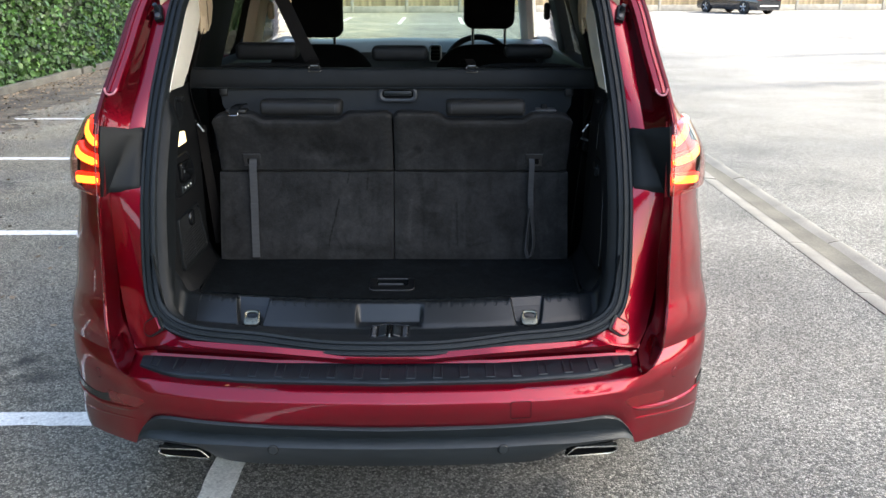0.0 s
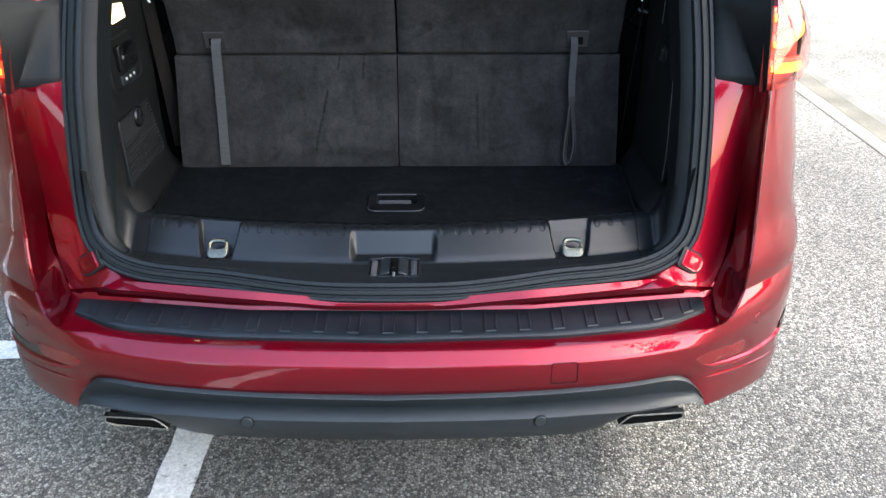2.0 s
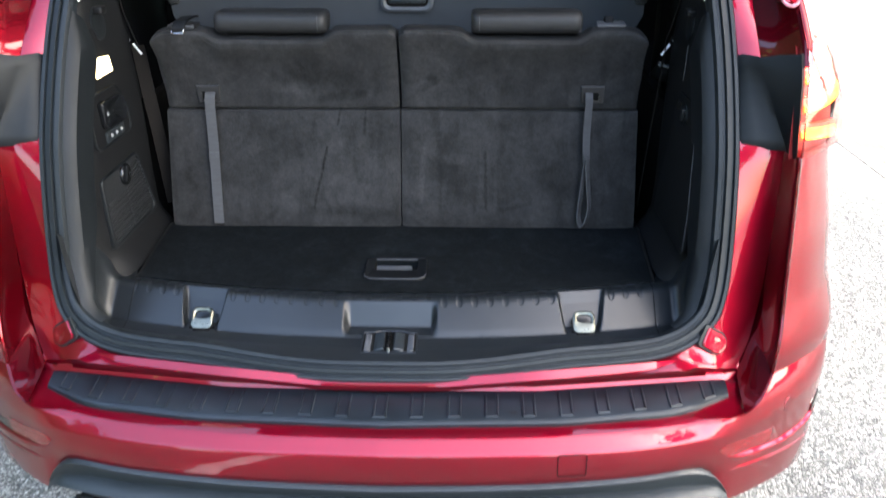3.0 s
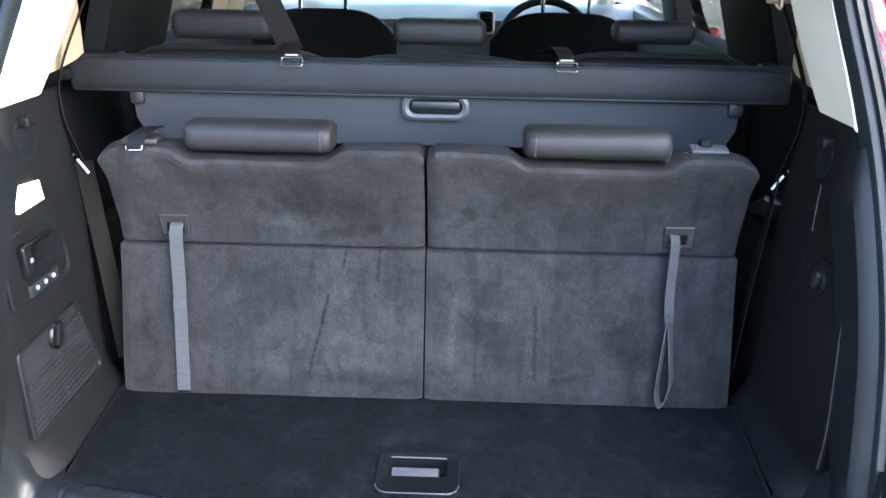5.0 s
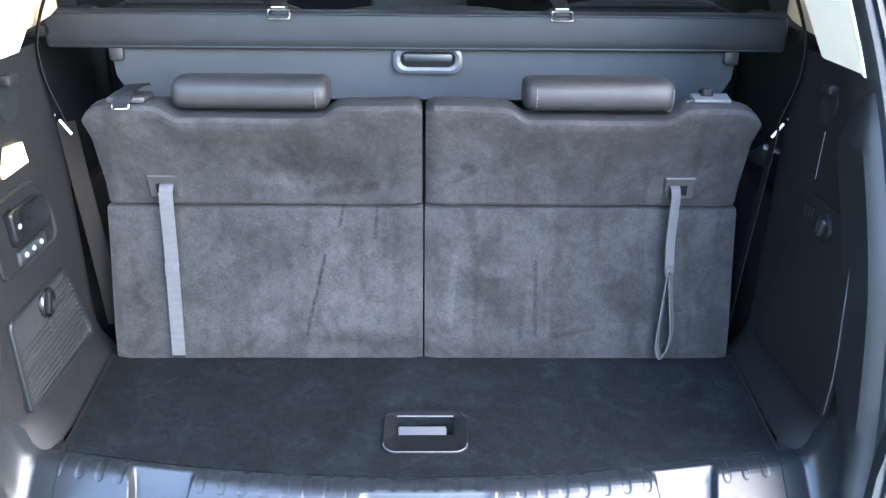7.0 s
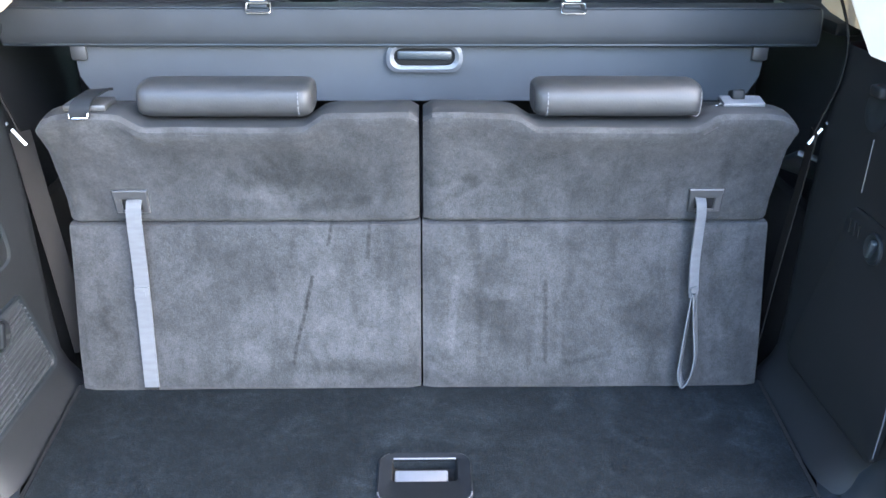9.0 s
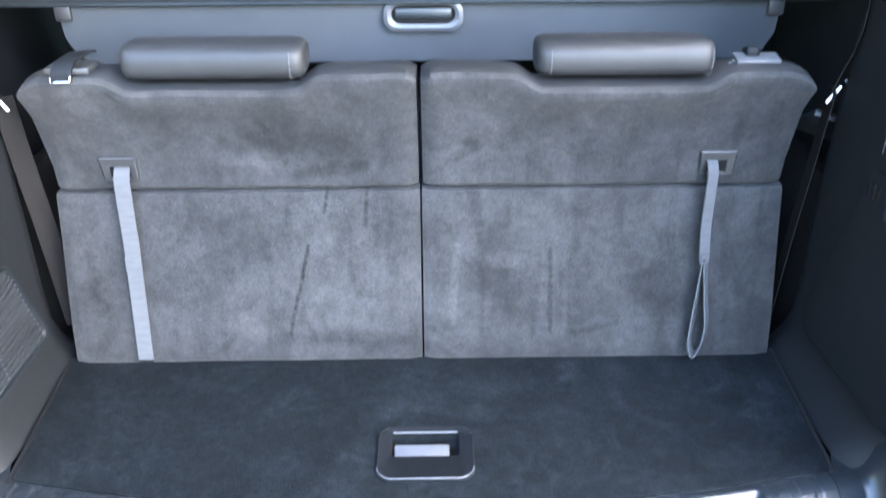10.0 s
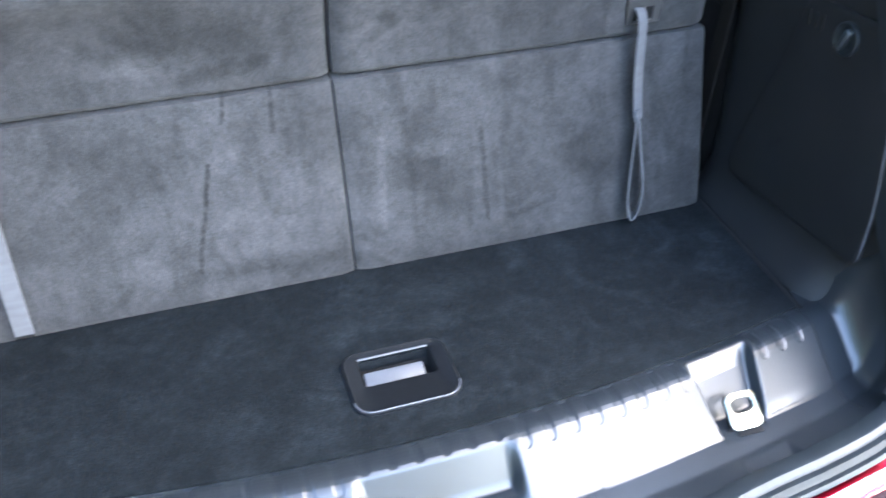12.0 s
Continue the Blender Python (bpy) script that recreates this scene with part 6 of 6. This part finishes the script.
        part("strap_fold", ribbon([(bx - .0094, .9150, .884), (bx - .0090, .9130, .868)], (.0075, .0060, 0), .0042), WEB, strap)
        loop = smoothed([(bx - .0090, .915, .876), (bx - .0150, .906, .82), (bx - .0205, .897, .762), (bx - .0215, .893, .734), (bx - .0145, .890, .7145), (bx - .0040, .891, .728), (bx + .0020, .895, .764), (bx - .0025, .905, .82), (bx - .0075, .913, .874)], 5)
        part("strap_loop", ribbon(loop, (.0052, .0095, 0), .0020), WEB, strap)

    # release strap and plate on the seat top
    if s < 0:
        tail = smoothed([(-.4845, .890, 1.170), (-.4840, .891, 1.182), (-.4800, .902, 1.1925), (-.4750, .918, 1.1965), (-.4700, .935, 1.1985), (-.4670, .948, 1.1960)], 4)
        part("latch_strap", ribbon(tail, (.0135, .003, .0005), .004), HANDLEB, seat, "black release strap with metal clip")
        clip = smoothed([(-.4985, .8885, 1.1765), (-.4982, .8875, 1.1715), (-.4950, .8872, 1.1695), (-.4760, .8872, 1.1700), (-.4725, .8875, 1.1720), (-.4720, .8885, 1.1770)], 4)
        part("clip_plate", tube(clip, .0017, 8), TIPSTEEL, seat, "bright metal clip bar")
        part("strap_base", box(-.512, -.450, .900, .950, 1.176, 1.1855, .003), BEZEL, seat)
    else:
        part("latch_plate", turned(box(-.0320, .0300, -.014, .016, -.003, .003, .002), Matrix.Translation((.476, .928, 1.1835)) @ Matrix.Rotation(radians(10), 4, "X")), GREYHANDLE, seat, "grey release plate on the seat top")
        part("release_strap", turned(box(-.010, .010, -.010, .012, -.004, .012, .004, 3), Matrix.Translation((.470, .938, 1.186)) @ Matrix.Rotation(radians(-20), 4, "X")), HANDLEB, seat)
    part("seat_base", box(s * .02 if s > 0 else -.54, .54 if s > 0 else -.02, .98, 1.30, .62, .92, .04), DARKSEAT, seat)

# ---- load cover, stowed in its cassette behind the second row ----
cover = thing("load_cover", "roller load cover with black cassette and grey vinyl sheet", "load cover")
prof = [(1.235, 1.238), (1.160, 1.226), (1.150, 1.225), (1.146, 1.230), (1.145, 1.245), (1.147, 1.272), (1.152, 1.285), (1.160, 1.289), (1.20, 1.290), (1.235, 1.284)]
rows = []
for x, k in ((-.700, .9), (-.696, .985), (-.685, 1), (-.4, 1), (0, 1), (.4, 1), (.660, 1), (.672, .985), (.676, .9)):
    rows.append([(x, 1.19 + (y - 1.19) * k, 1.257 + (z - 1.257) * k) for y, z in prof])
bm = grid(rows, closed=True)
for r in (rows[0], rows[-1]):
    bm.faces.new([bm.verts.new(p) for p in r])
bmesh.ops.recalc_face_normals(bm, faces=bm.faces[:])
turned(bm, Matrix.Translation((0, 0, -.004)))
cassette = part("cassette", bm, CASSETTE, cover, "black vinyl-covered roller cassette")
part("cassette_piping", tube([(-.694, 1.1475, 1.2235), (0, 1.1475, 1.2232), (.670, 1.1475, 1.2235)], .0026, 6), RUBBER, cassette)
part("cassette_seam", tube([(-.694, 1.153, 1.2828), (0, 1.153, 1.2832), (.670, 1.153, 1.2828)], .0016, 6), RUBBER, cassette)
o = [(-.586, 1.228), (-.586, 1.165), (-.572, 1.135), (-.55, 1.12), (.55, 1.12), (.576, 1.135), (.590, 1.165), (.590, 1.228)]
rows = [[(x, y + (1.228 - z) * .22, z) for x, z in o] for y in (1.158, 1.164)]
bm = grid(rows, closed=True)
for r in rows:
    bm.faces.new([bm.verts.new(p) for p in r])
bmesh.ops.recalc_face_normals(bm, faces=bm.faces[:])
sheet = part("cover_sheet", bm, VINYL, cover, "grey vinyl end panel of the load cover")
for x in (-.575, .579):
    part("corner_tab", box(x - .014, x + .014, 1.150, 1.160, 1.196, 1.224, .005), BEZEL, sheet)
m = Matrix.Translation((.006, 1.161, 1.200)) @ Matrix.Rotation(radians(90), 4, "X")
o = rounded_outline(.130, .048, .020, 5)
bm = ring(o, [(a * .80, b * .62 + .002) for a, b in o], .009, m)
pull = part("pull_handle", bm, GREYHANDLE, cover, "grey plastic pull handle")
part("handle_well", turned(box(-.055, .055, -.018, .018, -.002, .002, .001), m), DARK, pull)
part("handle_bar", turned(box(-.046, .046, -.003, .012, .0, .006, .003), m), PLASTIC, pull)

# belt tongues that hook over the cassette, webbing running back from them
for x in (-.268, .252):
    b = part("belt_tongue", turned(box(-.0150, .0150, -.006, .008, -.010, .012, .003, 3), Matrix.Translation((x, 1.160, 1.2900)) @ Matrix.Rotation(radians(-30), 4, "X")), COVERP, cover, "black and chrome belt tongue resting on the cassette")
    m = Matrix.Translation((x + .001, 1.1455, 1.2840)) @ Matrix.Rotation(radians(62), 4, "X")
    part("tongue_frame", ring(rounded_outline(.042, .020, .004, 3), rounded_outline(.037, .0145, .003, 3), .0025, m), GUNMETAL, b, "bright metal frame of the tongue")
    part("tongue_bar", tube([(x - .012, 1.1475, 1.2965), (x + .012, 1.1475, 1.2965)], .0014, 8), SILVERP, b)
    lean = -.012 if x < 0 else -.014
    part("belt_end", ribbon(smoothed([(x + .001, 1.156, 1.298), (x + .2 * lean, 1.172, 1.306), (x + .8 * lean, 1.215, 1.312), (x + 2 * lean, 1.30, 1.29)], 4), (.0150, .002, 0), .002), BELT, b)

# ---- rows of seats in front ----
def seat_back(x0, x1, y, z0, z1, lean, mat, name, label, thick=.12, crown=.03):
    rows = []
    n = 16
    for k in range(9):
        t = k / 8
        z = z0 + (z1 - z0) * t
        row = []
        for i in range(n + 1):
            u = i / n
            x = x0 + (x1 - x0) * u
            e = abs(2 * u - 1)
            zz = z - crown * smoothstep(.5, 1, t) * e ** 4
            row.append((x, y + lean * (z - z0) + .02 * e ** 4 - .01 * math.sin(math.pi * t), zz))
        rows.append(row)
    back = [[(p[0], p[1] + thick, p[2] - .02) for p in r] for r in rows]
    bm = grid(rows + list(reversed(back)))
    for side_i in (0, -1):
        pts = [r[side_i] for r in rows] + [r[side_i] for r in reversed(back)]
        bm.faces.new([bm.verts.new(p) for p in pts])
    bmesh.ops.recalc_face_normals(bm, faces=bm.faces[:])
    bmesh.ops.bevel(bm, geom=[e for e in bm.edges if len(e.link_faces) == 2 and e.calc_face_angle(0) > 1.0], offset=.018, segments=3, affect="EDGES", profile=.6)
    seat = thing(name, label, "car seat", "second-row seats" if name == "second_row_seat" else "front seats")
    part("backrest", bm, mat, seat)
    return seat


for x0, x1, z1, hx0, hx1, hz0, hz1 in ((-.690, -.262, 1.284, -.590, -.367, 1.294, 1.350), (-.215, .222, 1.270, -.100, .104, 1.290, 1.340), (.255, .675, 1.284, .381, .556, 1.300, 1.344)):
    st = seat_back(x0, x1, 1.44, .62, z1, -.05, DARKSEAT, "second_row_seat", "black cloth second-row seat")
    part("headrest", box(hx0, hx1, 1.415, 1.50, hz0 - .004, hz1, .02, 4), SEATTOP, st, "low black headrest")
    part("seat_piping", tube([(x0 + .03, 1.405, z1 - .030), (x0 + .06, 1.402, z1 - .012), (x1 - .06, 1.402, z1 - .012), (x1 - .03, 1.405, z1 - .030)], .004, 6), DARKSEAT, st)
for cx, hz in ((-.435, 1.306), (.384, 1.348)):
    st = seat_back(cx - .25, cx + .25, 2.42, .60, 1.275, .12, DARKSEAT, "front_seat", "black front seat with tall headrest", .13, .10)
    part("headrest", box(cx - .122, cx + .122, 2.46, 2.56, hz - .004, hz + .22, .048, 5), DARKSEAT, st, "tall black headrest")
    for dx in (-.077, .077):
        part("headrest_post", tube([(cx + dx, 2.51, 1.22), (cx + dx, 2.51, hz + .02)], .007, 8), CHROME, st)
path = [(-.432, 1.27, 1.60), (-.382, 1.255, 1.503), (-.337, 1.245, 1.405), (-.288, 1.215, 1.312), (-.277, 1.19, 1.300)]
part("centre_belt", ribbon(smoothed(path, 4), (.023, .004, .004), .002), BELT, car, "dark webbing of the centre lap belt")

# dashboard, vents, wheel
rows = []
for i in range(21):
    x = -.72 + i * .072
    hump = .012 + .008 * math.exp(-((x + .05) / .20) ** 2) + .006 * math.exp(-((x - .38) / .15) ** 2)
    rows.append([(x, y, z + hump * h) for y, z, h in ((3.02, .80, 0), (3.0, 1.10, 0), (3.03, 1.185, .6), (3.10, 1.225, 1), (3.25, 1.238, 1), (3.5, 1.225, .6), (3.78, 1.16, 0))])
bm = grid(rows)
bmesh.ops.recalc_face_normals(bm, faces=bm.faces[:])
dash = part("dashboard", bm, DASH, car, "grey dashboard lit by the windscreen")
m = Matrix.Translation((.125, 2.998, 1.19)) @ Matrix.Rotation(radians(80), 4, "X")
o = rounded_outline(.068, .092, .016, 4)
vent = part("air_vent", ring(o, [(a * .76, b * .84) for a, b in o], .012, m), SILVERP, dash, "silver-rimmed air vent")
for k in range(5):
    part("vent_slat", turned(box(-.021, .021, -.002, .002, -.006, .006, .001), m @ Matrix.Translation((0, -.036 + .018 * k, .002))), PLASTIC, vent)
part("vent_well", turned(box(-.024, .024, -.048, .048, -.012, -.006, .001), m), DARK, vent)
m = Matrix.Translation((.352, 2.86, 1.128)) @ Matrix.Rotation(radians(62), 4, "X")
wheel_path = [m @ Vector((.172 * math.cos(i * .1309), .172 * math.sin(i * .1309), 0)) for i in range(48)]
sw = part("steering_wheel", tube(wheel_path, .016, 10, closed=True), LEATHER, car, "black leather steering wheel")
part("wheel_hub", turned(disc(.075, .05, 24, .015), m @ Matrix.Translation((0, 0, -.03))), PLASTIC, sw)
for a in (0, 180, 270):
    part("wheel_spoke", turned(box(.05, .18, -.02, .02, -.012, .006, .006), m @ Matrix.Rotation(radians(a), 4, "Z")), PLASTIC, sw)
for s in (-1, 1):
    part("door_mirror", turned(box(-.10, .10, -.05, .05, -.07, .07, .03, 4), Matrix.Translation((s * 1.0, 3.22, 1.10))), RED, car, "red door mirror")


def stand_at(ob, base):
    """Puts a thing's Empty at its base and leaves its parts in place."""
    base = Vector(base)
    ob.location = base
    for child in ob.children:
        child.location -= base


for ob in [o for o in bpy.data.objects if o.parent is None and o.name.split(".")[0] in ("third_row_seat", "second_row_seat", "front_seat", "load_cover")]:
    pts = [c.matrix_local @ Vector(v) for c in ob.children for v in c.bound_box]
    stand_at(ob, (sum(p.x for p in pts) / len(pts), sum(p.y for p in pts) / len(pts), min(p.z for p in pts)))

# ---- parked car at the fence ----
def parked_car(m):
    """A dark saloon, side and tail seen across the car park."""
    base = thing("parked_car", "black saloon parked before the fence", "car")
    base.matrix_world = m
    def skin(y):
        k = y / 2.2
        return .84 - .10 * abs(k) ** 4
    rows = []
    for i in range(29):
        y = -2.2 + 4.4 * i / 28
        w = skin(y)
        h = lerp(y, [-2.2, -1.9, 1.1, 2.0, 2.2], [.86, .98, .93, .80, .62])
        rows.append([(-w * .9, y, .20), (-w, y, .34), (-w * 1.01, y, .56), (-w * .97, y, h - .12), (-w * .86, y, h), (0, y, h + .03), (w * .86, y, h), (w * .97, y, h - .12), (w * 1.01, y, .56), (w, y, .34), (w * .9, y, .20)])
    bm = grid(rows)
    for r in (rows[0], rows[-1]):
        bm.faces.new([bm.verts.new(p) for p in r])
    bmesh.ops.recalc_face_normals(bm, faces=bm.faces[:])
    part("body", bm, BLACKPAINT, base)
    rows = []
    for y, z, w in ((-1.75, .96, .70), (-1.1, 1.36, .56), (-.3, 1.44, .56), (.5, 1.38, .56), (1.2, .93, .70)):
        rows.append([(-w - .04, y, min(z, .95)), (-w, y, z - .03), (-w * .7, y, z), (w * .7, y, z), (w, y, z - .03), (w + .04, y, min(z, .95))])
    part("cabin", grid(rows), BLACKPAINT, base)
    for y in (-1.35, 1.38):
        for s in (-1, 1):
            mm = Matrix.Translation((s * .66, y, .32)) @ Matrix.Rotation(radians(90 * s), 4, "Y")
            prof = [(.19, .02), (.31, .0), (.325, .03), (.325, .18), (.31, .21), (.20, .205), (.19, .17)]
            rows = [[mm @ Vector((r * math.cos(a * .2618), r * math.sin(a * .2618), d)) for a in range(24)] for r, d in prof]
            wh = part("wheel", grid(rows, closed=True), TYRE, base)
            bm = bmesh.new()
            for k in range(5):
                tube([mm @ Vector((.04 * math.cos(k * 1.2566), .04 * math.sin(k * 1.2566), .19)), mm @ Vector((.20 * math.cos(k * 1.2566), .20 * math.sin(k * 1.2566), .19))], .03, 6, bm=bm)
            part("rim", bm, ALLOY, wh, "silver alloy rim")
    part("rear_trim", box(-.60, .60, -2.235, -2.20, .36, .42, .01), CHROME, base)
    for s in (-1, 1):
        part("rear_lamp", box(s * .66 - .14, s * .66 + .14, -2.22, -2.15, .66, .78, .02), REDLENS, base)
    return base


parked_car(Matrix.Translation((15.35, 43.9, 0)) @ Matrix.Rotation(radians(24), 4, "Z"))
